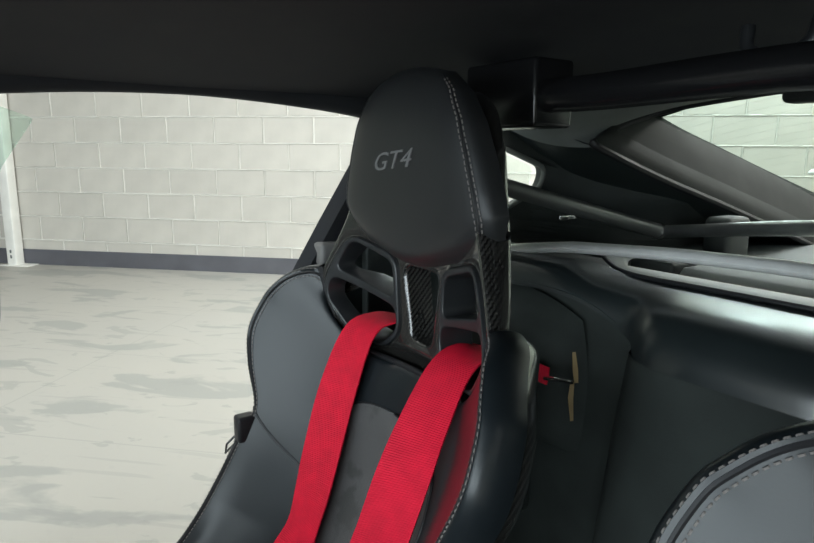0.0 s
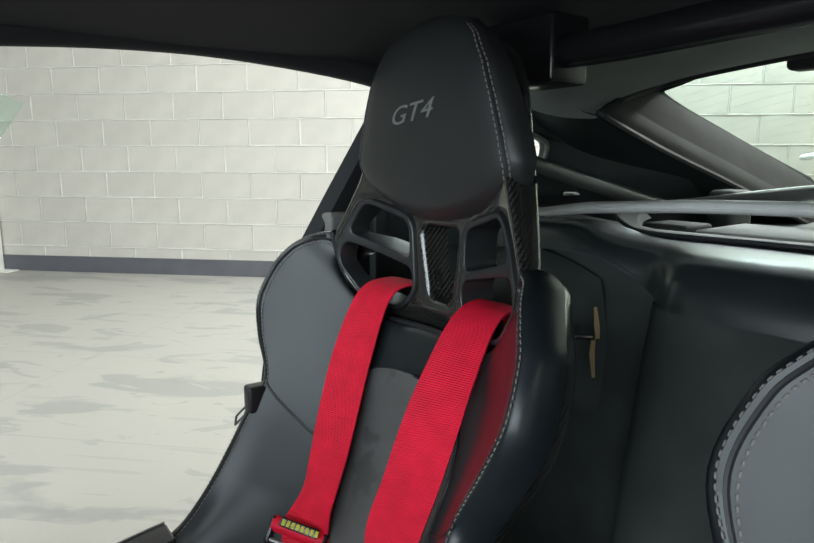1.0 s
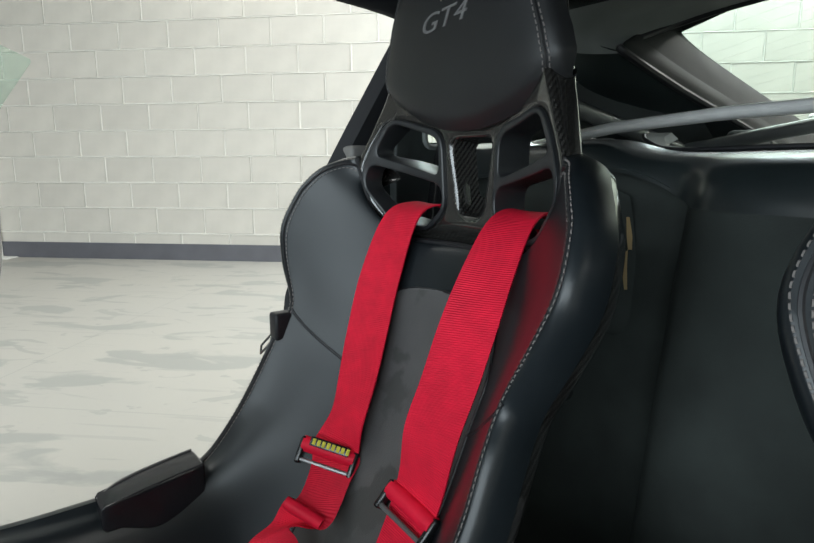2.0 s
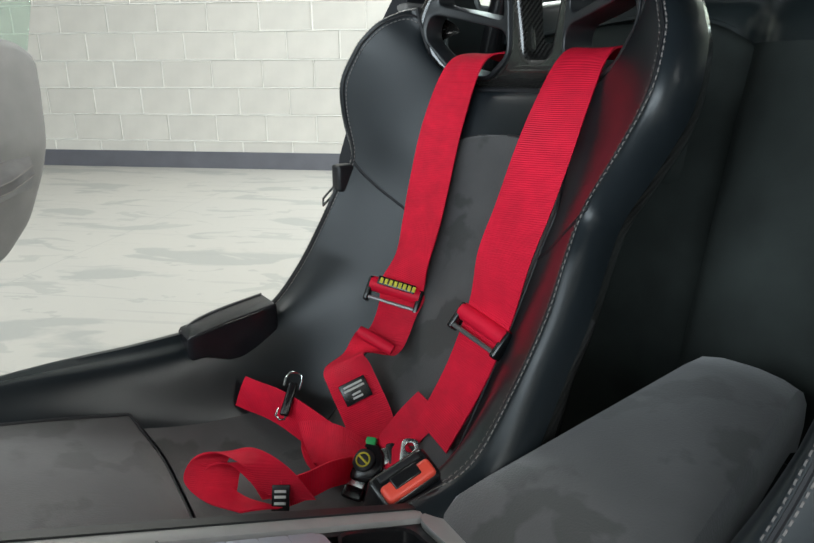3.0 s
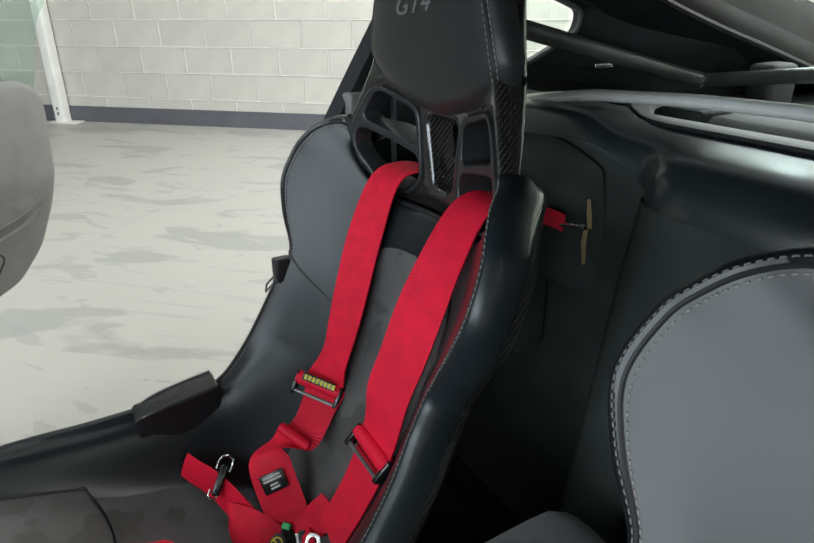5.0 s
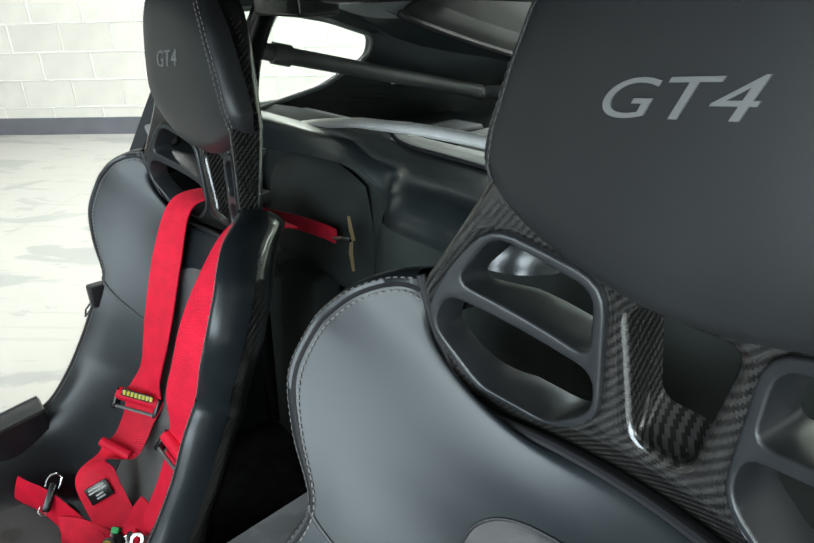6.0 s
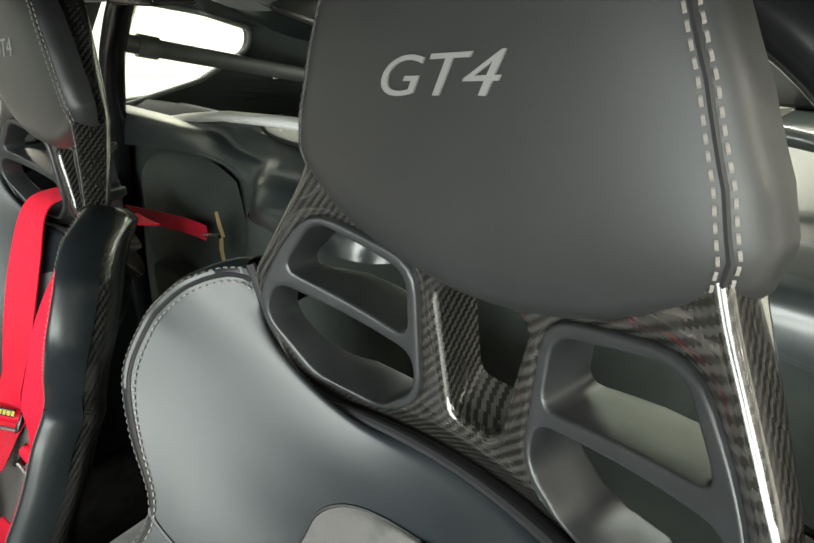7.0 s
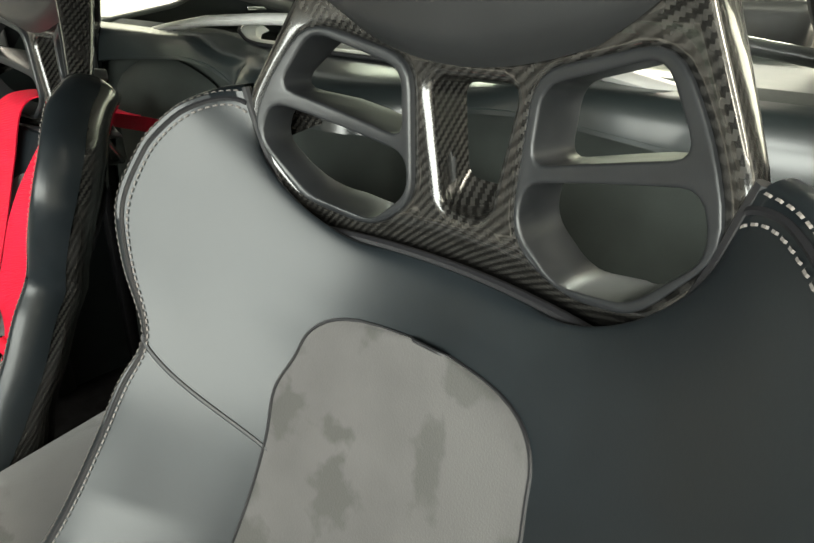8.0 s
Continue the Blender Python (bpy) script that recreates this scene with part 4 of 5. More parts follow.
def make_seat():
    seat = thing("bucket_seat", 0, 0.3, 0.13, "black leather bucket seat with carbon fibre shell and grey stitching", "car seat", "front seats")
    bm = bmesh.new()
    us = np.r_[np.linspace(-1.5, -1, 12)[:-1], np.linspace(-1, 1, 81), np.linspace(1, 1.5, 12)[1:]]
    grid(bm, [[seat_point(s, u) for u in us] for s in np.arange(0, LAST + 0.001, STEP_S)])
    cover = part("upholstery", bm, LEATHER, seat, "smooth black leather")
    for sign in (-1, 1):
        bm = bmesh.new()
        edge = lambda s, o: seat_point(s, sign * (1.0 + o))
        ts = np.linspace(0.05, 11.6, 220)
        stitched(bm, edge, ts, -0.028, 0.0044, 0.0021, 0.0014)
        stitched(bm, edge, ts, 0.002, 0.0044, 0.0021, 0.0014)
        part("stitching", bm, THREAD, cover, "double row of grey stitches")
        bm = bmesh.new()
        tube(bm, [seat_point(s, sign * 0.987, -0.0004) for s in np.linspace(0.0, 12.2, 130)], 0.0022, 6)
        part("edge_piping", bm, PIPING, cover)
        bm = bmesh.new()
        seam = [seat_point(7.0 + 1.2 * (1 - q) ** 0.8, sign * (0.48 + 0.54 * q), -0.0004) for q in np.linspace(0, 1, 24)]
        tube(bm, seam, 0.0022, 6)
        part("bolster_seam", bm, PIPING, cover)
    bm = bmesh.new()
    tube(bm, [seat_point(0.0, u) + Vector((0, 0.004, 0.002)) for u in np.linspace(-1.02, 1.02, 60)], 0.0042, 8)
    part("collar_piping", bm, PIPING, cover)
    bm = bmesh.new()
    grid(bm, [[seat_point(0.0, u) + Vector((0, 0.004 + 0.036 * k * (1 - u**4), 0.001 - 0.008 * k)) for u in np.linspace(-0.98, 0.98, 50)] for k in (0, 0.25, 0.5, 0.75, 1)])
    part("collar_return", bm, LINING, cover, "dark edge turned in behind the collar")
    # shell behind the leather
    bm = bmesh.new()
    rows = []
    for s in np.linspace(3.2, LAST - 0.5, 64):
        b, spine = back_way(s), row_at(s)[0]
        low = 0.08 * min(max((s - 9.5) / 2, 0), 1)
        edge = [seat_point(s, 1.44) - Vector((0.002, 0, 0))] + [seat_point(s, 1.5) + b * (far + low * far / 0.045) - Vector((narrow, 0, 0)) for far, narrow in SHELL_ROLL]
        mid = Vector((0, spine[0], spine[1])) + b * 0.075
        across = [edge[-1].lerp(mid, k) for k in np.linspace(0.15, 1, 6)]
        half = edge + across
        rows.append([Vector((-p.x, p.y, p.z)) for p in half] + half[-2::-1])
    grid(bm, rows)
    part("shell", bm, CARBON, seat, "lacquered carbon fibre twill")
    for sign in (-1, 1):
        bm = bmesh.new()
        rows = []
        for s in np.linspace(0.06, 3.4, 34):
            b, lip, full = back_way(s), seat_point(s, 1.44), math.sqrt(min(1.0, (s - 0.05) / 0.8))
            row = [lip + Vector((-0.002, 0, 0))] + [lip.lerp(seat_point(s, 1.5) + b * far - Vector((narrow, 0, 0)), 0.15 + 0.85 * full) for far, narrow in SHELL_ROLL]
            rows.append([Vector((sign * p.x, p.y, p.z)) for p in row])
        grid(bm, rows)
        part("wing_shell", bm, CARBON, seat, "lacquered carbon fibre twill")
    # head section with its openings
    side = [(.0, .712), (.1, .714), (.15, .724), (.184, .775), (.199, .81), (.198, .84), (.182, .87), (.155, .92), (.143, .95), (.128, 1.02), (.105, 1.06), (.07, 1.08)]
    outline = side[1:] + [(-x, z) for x, z in side[::-1]]
    rim = rounded([(.052, .879), (.143, .901), (.175, .857), (.192, .814), (.147, .758), (.09, .744), (.045, .774)], 0.022)
    upper = rounded([(.060, .871), (.139, .893), (.167, .850), (.057, .822)], 0.014)
    lower = rounded([(.053, .811), (.174, .838), (.184, .808), (.143, .765), (.088, .751), (.051, .781)], 0.014)
    mouth = rounded([(-.039, .869), (.039, .869), (.021, .775), (-.021, .775)], 0.014)
    seats_in = [(.11 + (x - .11) * .96, .82 + (z - .82) * .96) for x, z in rim]
    bm = plate([rounded(outline, 0.01, 3), mouth, seats_in, [(-x, z) for x, z in seats_in]], 0.045, 0.008)
    curved = lambda x: -1.3 * x**2
    for v in bm.verts:
        v.co.y *= 1 - 0.40 * float(np.clip((0.93 - v.co.z) / 0.10, 0, 1))
        v.co.y += 0.742 + curved(v.co.x) + 0.55 * max(0.0, 0.762 - v.co.z)
    head = part("head_shell", bm, CARBON, seat, "carbon fibre head section with harness openings")
    for sign in (-1, 1):
        bm = plate([[(sign * x, z) for x, z in o] for o in (rim, upper, lower)], 0.050, 0.0025)
        for v in bm.verts:
            v.co.y *= 1 - 0.42 * float(np.clip((abs(v.co.x) - 0.13) / 0.03, 0, 1))
            v.co.y += 0.7385 + curved(v.co.x) + 0.45 * max(0.0, 0.762 - v.co.z)
        part("harness_guide", bm, PLASTIC, head, "matt black plastic harness guide")
    bm = bmesh.new()
    inner = rounded([(-.035, .864), (.035, .864), (.025, .794), (-.025, .794)], 0.012)
    rows = []
    for k in np.linspace(0, 1, 6):
        rows.append([(x0 * (1 - k) + x1 * k, 0.746 + 0.032 * k, z0 * (1 - k * k) + z1 * k * k) for (x0, z0), (x1, z1) in zip(mouth, inner)])
    grid(bm, rows, True)
    part("centre_channel", bm, DULLCARBON, head)
    # head cushion
    bm = bmesh.new()
    rows = [[cushion_point(a, v) for a in np.linspace(-1, 1, 61)] for v in np.linspace(0, 1, 30)]
    under = [[Vector((p.x * 0.985, min(p.y + d, 0.750), p.z - 0.004 + d * 0.1)) for p in rows[0]] for d in (0.09, 0.05, 0.012, 0.004)]
    grid(bm, under + rows)
    cushion = part("head_cushion", bm, CUSHIONLEATHER, seat, "padded black leather head cushion")
    bm = bmesh.new()
    grid(bm, [[Vector((p.x, y, p.z)) for p in (cushion_point(a, v) for a in (-1, 1))] for v in np.linspace(0, 1, 12) for y in (0.743,)])
    part("cushion_back", bm, CARBON, cushion)
    for sign in (-1, 1):
        bm = bmesh.new()
        line = lambda t, o: cushion_point(sign * (0.545 + o), t)
        stitched(bm, line, np.linspace(0.02, 0.97, 80), -0.024, 0.0046, 0.0022, 0.0015)
        stitched(bm, line, np.linspace(0.02, 0.97, 80), 0.034, 0.0046, 0.0022, 0.0015)
        part("stitching", bm, THREAD, cushion, "grey stitches")
        bm = bmesh.new()
        tube(bm, [line(t, 0.006) for t in np.linspace(0.0, 0.98, 40)], 0.0016, 6)
        part("cushion_seam", bm, PIPING, cushion)
    bm = lettering("GT4", 0.034, 1.3, 0.32)
    wide, high = (max(v.co[k] for v in bm.verts) - min(v.co[k] for v in bm.verts) for k in (0, 2))
    for v in bm.verts:
        x, z = v.co.x * 0.086 / wide - 0.006, v.co.z * 0.0205 / high + 0.0033 + 0.085 * v.co.x * 0.086 / wide + 0.999
        v.co = (x, cushion_point(0.8 * math.asin((abs(x) / 0.148) ** 1.333) * 2 / math.pi, 0.50).y + v.co.y - 0.0004, z)
    part("lettering", bm, LETTER, cushion, "pale grey embroidered letters", smooth=False)
    # centre panels
    bm = bmesh.new()
    rows = []
    for k in np.linspace(0, 1, 44):
        s = 3.9 + k * 8.3
        w = math.sqrt(max(0.03, 1 - (1 - min(k / 0.22, 1)) ** 2))
        half = w * 0.120 / row_at(s)[1][0]
        rows.append([seat_point(s, half * q, 0.006 * (1 - q**8) + 0.0006) for q in np.linspace(-1, 1, 19)])
    grid(bm, rows)
    panel = part("centre_panel", bm, SUEDE, seat, "dark grey suede centre panel")
    bm = bmesh.new()
    tube(bm, [row[0] for row in rows[::-1]] + list(rows[0])[3:-3] + [row[-1] for row in rows], 0.0016, 6)
    part("panel_seam", bm, PIPING, panel)
    bm = bmesh.new()
    rows = []
    for s in np.linspace(14.62, 18, 24):
        half = 0.185 / row_at(s)[1][0]
        rows.append([seat_point(s, half * q, 0.016 * (1 - q**6) * min(1, (s - 14.6) * 6) - 0.001) for q in np.linspace(-1, 1, 21)])
    grid(bm, rows)
    squab = part("seat_cushion", bm, SUEDE, seat, "dark grey suede seat cushion")
    bm = bmesh.new()
    tube(bm, [row[0] for row in rows[::-1]] + list(rows[0]) + [row[-1] for row in rows], 0.0022, 6)
    part("cushion_seam", bm, PIPING, squab)
    bm = bmesh.new()
    rows = []
    for s in np.linspace(12.6, 14.58, 16):
        half = 0.175 / row_at(s)[1][0]
        rows.append([seat_point(s, half * q, 0.006 * (1 - q**8) - 0.001) for q in np.linspace(-1, 1, 17)])
    grid(bm, rows)
    part("rear_cushion", bm, SUEDE, seat, "dark grey suede rear of the seat cushion")
    return seat


driver = make_seat()
about = Vector((0, 0.70 - 0.3, 1.0 - 0.13))
turned = Euler((radians(-3.24), radians(-1.22), radians(-4.89)), "ZYX").to_matrix().to_4x4()
copy_thing(driver, Matrix.Translation((0.372, 0.693, 1.027)) @ turned @ Matrix.Translation(-about))
driver.matrix_basis = Matrix.Translation((-0.336, 0.70, 1.0)) @ Matrix.Rotation(radians(-2.6), 4, "Z") @ Matrix.Translation(-about)
tagged(driver, "black leather bucket seat with carbon shell holding a red harness")

# ---- harness ----
DX = -0.34
harness = thing("racing_harness", DX, 0.5, 0.28, "red webbing racing harness lying loose on the driver's seat", "harness")


def belt(name, width, rows, label=""):
    return strap(name, [(x + DX, y, z, ax, ay, az) for x, y, z, ax, ay, az in rows], width, harness, label)


def facing(x, y, z, normal, up=(0, 0, 1)):
    """A pose whose front, its own -y, looks along the normal."""
    back = -Vector(normal).normalized()
    side = back.cross(Vector(up)).normalized()
    top = side.cross(back)
    return Matrix(((side.x, back.x, top.x, x + DX), (side.y, back.y, top.y, y), (side.z, back.z, top.z, z), (0, 0, 0, 1)))


def slab(name, m, x0, x1, y0, y1, z0, z1, mat, parent, label="", bevel=0.002):
    bm = bmesh.new()
    box(bm, x0, x1, y0, y1, z0, z1, bevel, m)
    return part(name, bm, mat, parent, label)


def adjuster(m, half, marks):
    """A webbing-wrapped bar in a black frame with a bright lower wire."""
    bm = bmesh.new()
    tube(bm, [m @ Vector((x, 0, 0)) for x in np.linspace(-half, half, 5)], 0.0105, 14)
    bar = part("strap_adjuster", bm, RED, harness, "webbing-covered strap adjuster bar")
    for side in (-1, 1):
        slab("adjuster_frame", m, side * half - 0.004, side * half + 0.004, -0.008, 0.010, -0.026, 0.009, BLACKP, bar, bevel=0.003)
    bm = bmesh.new()
    tube(bm, [m @ Vector((x, -0.004, -0.020)) for x in np.linspace(-half, half, 4)], 0.003, 8)
    part("adjuster_wire", bm, SATIN, bar, "dark steel wire")
    if marks:
        tab = slab("woven_label", m, -half * 0.72, half * 0.78, -0.0125, -0.0085, 0.000, 0.0120, BLACKP, bar, "black woven label with yellow marks", 0.0012)
        for k in range(8):
            x = -half * 0.62 + k * half * 0.185
            slab("label_mark", m, x, x + 0.0044, -0.0134, -0.0120, 0.0022, 0.0098, YELLOW, tab, bevel=0.0003)


belt("shoulder_strap", 0.065, [(-.095, .80, .775, 1, 0, 0), (-.098, .755, .784, 1, 0, 0), (-.104, .716, .768, .97, .15, 0), (-.110, .684, .69, .93, .36, 0), (-.098, .650, .605, .94, .34, 0), (-.090, .632, .56, .96, .25, 0), (-.085, .612, .51, 1, .1, -.1), (-.087, .600, .480, .9, .4, -.2), (-.087, .592, .470, .78, .6, -.22)])
belt("shoulder_strap", 0.064, [(.092, .80, .775, 1, 0, 0), (.094, .752, .786, 1, 0, 0), (.102, .712, .772, 1, .1, 0), (.113, .668, .72, .95, .3, 0), (.117, .640, .67, .88, .48, 0), (.113, .620, .615, .88, .48, 0), (.106, .601, .56, .93, .35, -.1), (.099, .590, .495, .98, .1, -.2), (.094, .56, .424, 1, 0, -.1), (.082, .520, .348, 1, -.1, -.15)])
belt("slack_strap", 0.046, [(.060, .535, .375, .9, .2, -.5), (.040, .522, .345, .9, .2, -.5), (.022, .512, .315, .9, .2, -.4), (.015, .495, .295, 1, 0, -.3)])
belt("slack_strap", 0.062, [(-.088, .594, .474, .76, .62, -.1), (-.075, .588, .458, .56, .80, .0), (-.062, .566, .438, .45, .86, .15), (-.054, .546, .424, .57, .82, -.07), (-.053, .534, .418, .72, .55, -.43), (-.066, .527, .408, .95, .25, -.1), (-.074, .511, .400, .92, .10, .39), (-.071, .491, .394, .70, .54, .46), (-.053, .488, .382, .30, .91, .29), (-.033, .489, .361, .26, .90, .34), (-.015, .492, .336, .32, .91, .28), (-.006, .493, .313, .35, .91, .24), (-.003, .496, .295, .34, .91, .25)], "twisted slack webbing below the adjuster")
belt("lap_strap", 0.047, [(-0.182, 0.387, 0.335, -0.18, -0.31, -0.93), (-0.159, 0.396, 0.334, -0.18, -0.30, -0.94), (-0.136, 0.409, 0.331, -0.21, -0.34, -0.92), (-0.109, 0.422, 0.325, -0.28, -0.41, -0.87), (-0.079, 0.433, 0.317, -0.31, -0.45, -0.84), (-0.052, 0.443, 0.309, -0.33, -0.46, -0.83), (-0.026, 0.453, 0.300, -0.33, -0.46, -0.82), (-0.008, 0.469, 0.284, -0.32, -0.45, -0.83)])
belt("lap_tail", 0.056, [(-.058, .428, .296, .75, -.05, -.66), (-.056, .423, .305, .75, -.05, -.66), (-.040, .431, .310, .65, -.21, -.73), (-.020, .445, .308, .45, -.44, -.78), (-.006, .458, .297, .32, -.55, -.77), (.002, .468, .286, .3, -.55, -.77)], "folded end of the lap strap")
belt("lap_tail", 0.026, [(-.066, .428, .300, .75, -.05, -.66), (-.056, .420, .286, .75, -.05, -.66), (-.036, .426, .276, .75, -.1, -.66), (-.02, .436, .270, .7, -.1, -.66)])
belt("lap_strap", 0.05, [(.02, .500, .300, .2, .5, .8), (.055, .495, .298, .2, .5, .8), (.09, .482, .290, .2, .5, .8), (.13, .468, .285, .2, .6, .7)])
belt("crotch_strap", 0.046, [(0.024, 0.327, 0.296, 0.5, 1, 0), (-0.016, 0.300, 0.298, 0.5, 1, 0), (-0.041, 0.287, 0.315, 0.5, 1, 0), (-0.042, 0.298, 0.340, 0.5, 1, 0.1), (-0.020, 0.318, 0.352, 0.5, 1, 0), (0.010, 0.342, 0.338, 0.5, 1, -0.1), (0.032, 0.364, 0.296, 0.5, 1, 0)], "looped crotch strap")
belt("crotch_strap", 0.042, [(-0.028, 0.296, 0.300, 0.5, 1, 0), (-0.032, 0.308, 0.328, 0.5, 1, 0), (-0.012, 0.327, 0.338, 0.5, 1, 0), (0.010, 0.344, 0.320, 0.5, 1, 0), (0.016, 0.354, 0.296, 0.5, 1, 0)])
belt("crotch_tail", 0.034, [(.022, .350, .304, -.1, .1, 1), (.024, .385, .304, -.1, .1, 1), (.014, .42, .298, -.1, .1, 1), (.004, .455, .285, -.1, .1, 1)])


def along(x, y, z, side, normal):
    """A pose whose own x runs along side and whose front, -y, looks towards the normal."""
    side = Vector(side).normalized()
    back = -(Vector(normal) - side * Vector(normal).dot(side)).normalized()
    top = side.cross(back)
    return Matrix(((side.x, back.x, top.x, x + DX), (side.y, back.y, top.y, y), (side.z, back.z, top.z, z), (0, 0, 0, 1)))


bm = bmesh.new()
tube(bm, [Vector((-.049 + DX, .527, .423)) + Vector((.72, .55, -.43)).normalized() * k for k in np.linspace(-.026, .026, 5)], [.0072, .0082, .0080, .0082, .0074], 12)
part("stitched_roll", bm, RED, harness, "rolled and stitched strap end")
adjuster(along(-.088, .586, .470, (.74, .63, -.22), (.5, -.6, .45)), .036, True)
adjuster(along(.096, .584, .480, (.97, .08, -.22), (.35, -.7, .5)), .035, False)
m = along(-.037, .487, .367, (.26, .90, .34), (.80, -.45, .42))
lab = slab("maker_label", m, -.018, .018, -.0045, -.0005, -.014, .014, BLACKP, harness, "black care label with pale marks", 0.0006)
for w, dz in ((.026, .009), (.028, .004), (.012, -.003), (.014, -.008)):
    slab("label_mark", m, -w / 2, w / 2, -.0052, -.0042, dz - .0014, dz + .0014, LABELW, lab, bevel=0.0003)
# rotary buckle
m = facing(.004, .474, .288, (.40, -.50, .75))
turned_tube = lambda bm, ys, rs, seg: tube(bm, [m @ Vector((0, y, 0)) for y in ys], rs, seg)
bm = bmesh.new()
turned_tube(bm, [.016, .004, -.004, -.007], [.025, .027, .026, .022], 26)
rotary = part("rotary_buckle", bm, BLACKP, harness, "black rotary quick-release buckle")
bm = bmesh.new()
turned_tube(bm, [-.006, -.0095, -.011], [.015, .0145, .012], 22)
part("buckle_cap", bm, PIPING, rotary)
bm = bmesh.new()
tube(bm, [m @ Vector((.0085 * math.cos(a), -.0112, .0085 * math.sin(a))) for a in np.linspace(0, 2 * math.pi, 25)], .0011, 6, False)
ring = part("release_mark", bm, YELLOW, rotary, "yellow ring marking")
slab("release_mark", m @ Matrix.Rotation(radians(35), 4, "Y"), -.0075, .0075, -.0125, -.0108, -.0012, .0012, YELLOW, rotary, bevel=0.0003)
slab("release_tab", m, -.004, .010, -.008, .002, .021, .031, material("green_plastic", (0.03, 0.40, 0.10), 0.4), rotary, "green release tab")
for ang, far in ((205, .036), (330, .036), (262, .036), (25, .034)):
    q = m @ Matrix.Rotation(radians(-ang), 4, "Y")
    tongue = slab("buckle_tongue", q, .018, far, -.002, .004, -.011, .011, STEEL, rotary, "bright steel buckle tongue", 0.002)
    slab("tongue_cover", q, far - .004, far + .012, -.005, .006, -.014, .014, BLACKP, tongue, bevel=0.003)
# lap adjuster ring and slider
m = along(-.106, .424, .343, (.38, -.55, -.74), (.80, -.35, .45))
bm = bmesh.new()
tube(bm, [m @ Vector((-.022 + x, -.003, z)) for x, z in [(.006, -.011), (-.004, -.012), (-.013, -.008), (-.016, 0), (-.013, .008), (-.004, .010), (.006, .009)]], .0017, 8)
part("lap_ring", bm, CHROME, harness, "bright steel adjuster eye")
bm = bmesh.new()
tube(bm, [m @ Vector((.018 + x, -.003, z)) for x, z in [(-.004, -.010), (.006, -.010), (.010, -.004), (.008, .002), (-.002, .004)]], .0015, 8)
part("lap_ring", bm, STEEL, harness, "thin steel wire end")
slab("lap_slider", m, -.024, .022, -.007, .005, -.006, .006, BLACKP, harness, "black strap slider", 0.003)
slab("care_label", facing(.026, .350, .304, (.7, -.5, .45)), -.010, .010, -.004, -.001, -.014, .014, BLACKP, harness, "small black care label", 0.0006)
m = facing(.026, .350, .304, (.7, -.5, .45))
for dz in (.007, .001, -.006):
    slab("label_mark", m, -.007, .006, -.0048, -.0038, dz - .0015, dz + .0015, LABELW, harness, bevel=0.0003)

# ---- standard belt buckle beside the console ----
stalk = thing("belt_buckle", -0.135, 0.40, 0.27, "black seat belt buckle with red release button", "seat belt buckle")
m = facing(.210, .391, .420, (.50, -.20, .85), (0, .978, .208))
bm = bmesh.new()
box(bm, -.017, .017, -.002, .075, -.031, .031, .006, m)
part("buckle_body", bm, BLACKP, stalk)
bm = bmesh.new()
box(bm, -.004, .013, -.007, .010, -.026, .026, .004, m)
part("release_button", bm, REDP, stalk, "red release button")
bm = bmesh.new()
box(bm, -.0055, .006, -.0082, .0, -.015, .013, .0015, m)
part("button_notch", bm, BLACKP, stalk, "black notch in the button")
bm = bmesh.new()
box(bm, -.014, -.007, -.004, .004, -.022, .022, .0015, m)
part("tongue_slot", bm, PIPING, stalk, "dark tongue slot")
bm = bmesh.new()
tube(bm, [(-.135, .40, .345), (-.14, .43, .24), (-.15, .45, .135)], .009, 8)
part("stalk", bm, PIPING, stalk)
hook = thing("belt_tongue", -.277, .505, .30, "bright steel belt tongue with a round eye", "belt tongue")
m = facing(.063, .500, .318, (.45, -.45, .6))
bm = plate([rounded([(-.011, -.022), (.011, -.022), (.011, .022), (-.011, .022)], .009), [(.0058 * math.cos(a), .011 + .0058 * math.sin(a)) for a in np.linspace(0, 2 * math.pi, 17)[:-1]]], .004, .0008)
for v in bm.verts:
    v.co = m @ v.co
plate_part = part("tongue_plate", bm, STEEL, hook)
bm = bmesh.new()
tube(bm, [m @ Vector((x, -.001, -.026 - .010 * (x / .024) ** 4)) for x in np.linspace(-.024, .024, 9)], .005, 8)
part("tongue_bar", bm, STEEL, plate_part, "dull steel cross bar")

# ---- belt guide pocket and side tab on the driver's seat ----
guide = thing("belt_guide", -0.555, 0.40, 0.38, "glossy black plastic belt guide on the seat bolster", "belt guide")
bm = bmesh.new()
rows = []
for y, top_z, low_z, w in [(0.332, 0.414, 0.386, 0.021), (0.336, 0.418, 0.382, 0.024), (0.355, 0.422, 0.382, 0.024), (0.385, 0.429, 0.370, 0.026), (0.43, 0.436, 0.362, 0.027), (0.459, 0.440, 0.360, 0.027), (0.462, 0.438, 0.362, 0.025)]:
    power = lambda c: math.copysign(abs(c) ** 0.14, c)
    rows.append([(-0.578 + w * power(math.cos(a)), y, (top_z + low_z) / 2 + (top_z - low_z) / 2 * power(math.sin(a))) for a in np.arange(32) * 2 * math.pi / 32])
vs = grid(bm, rows, True)
bm.faces.new(vs[0][::-1])
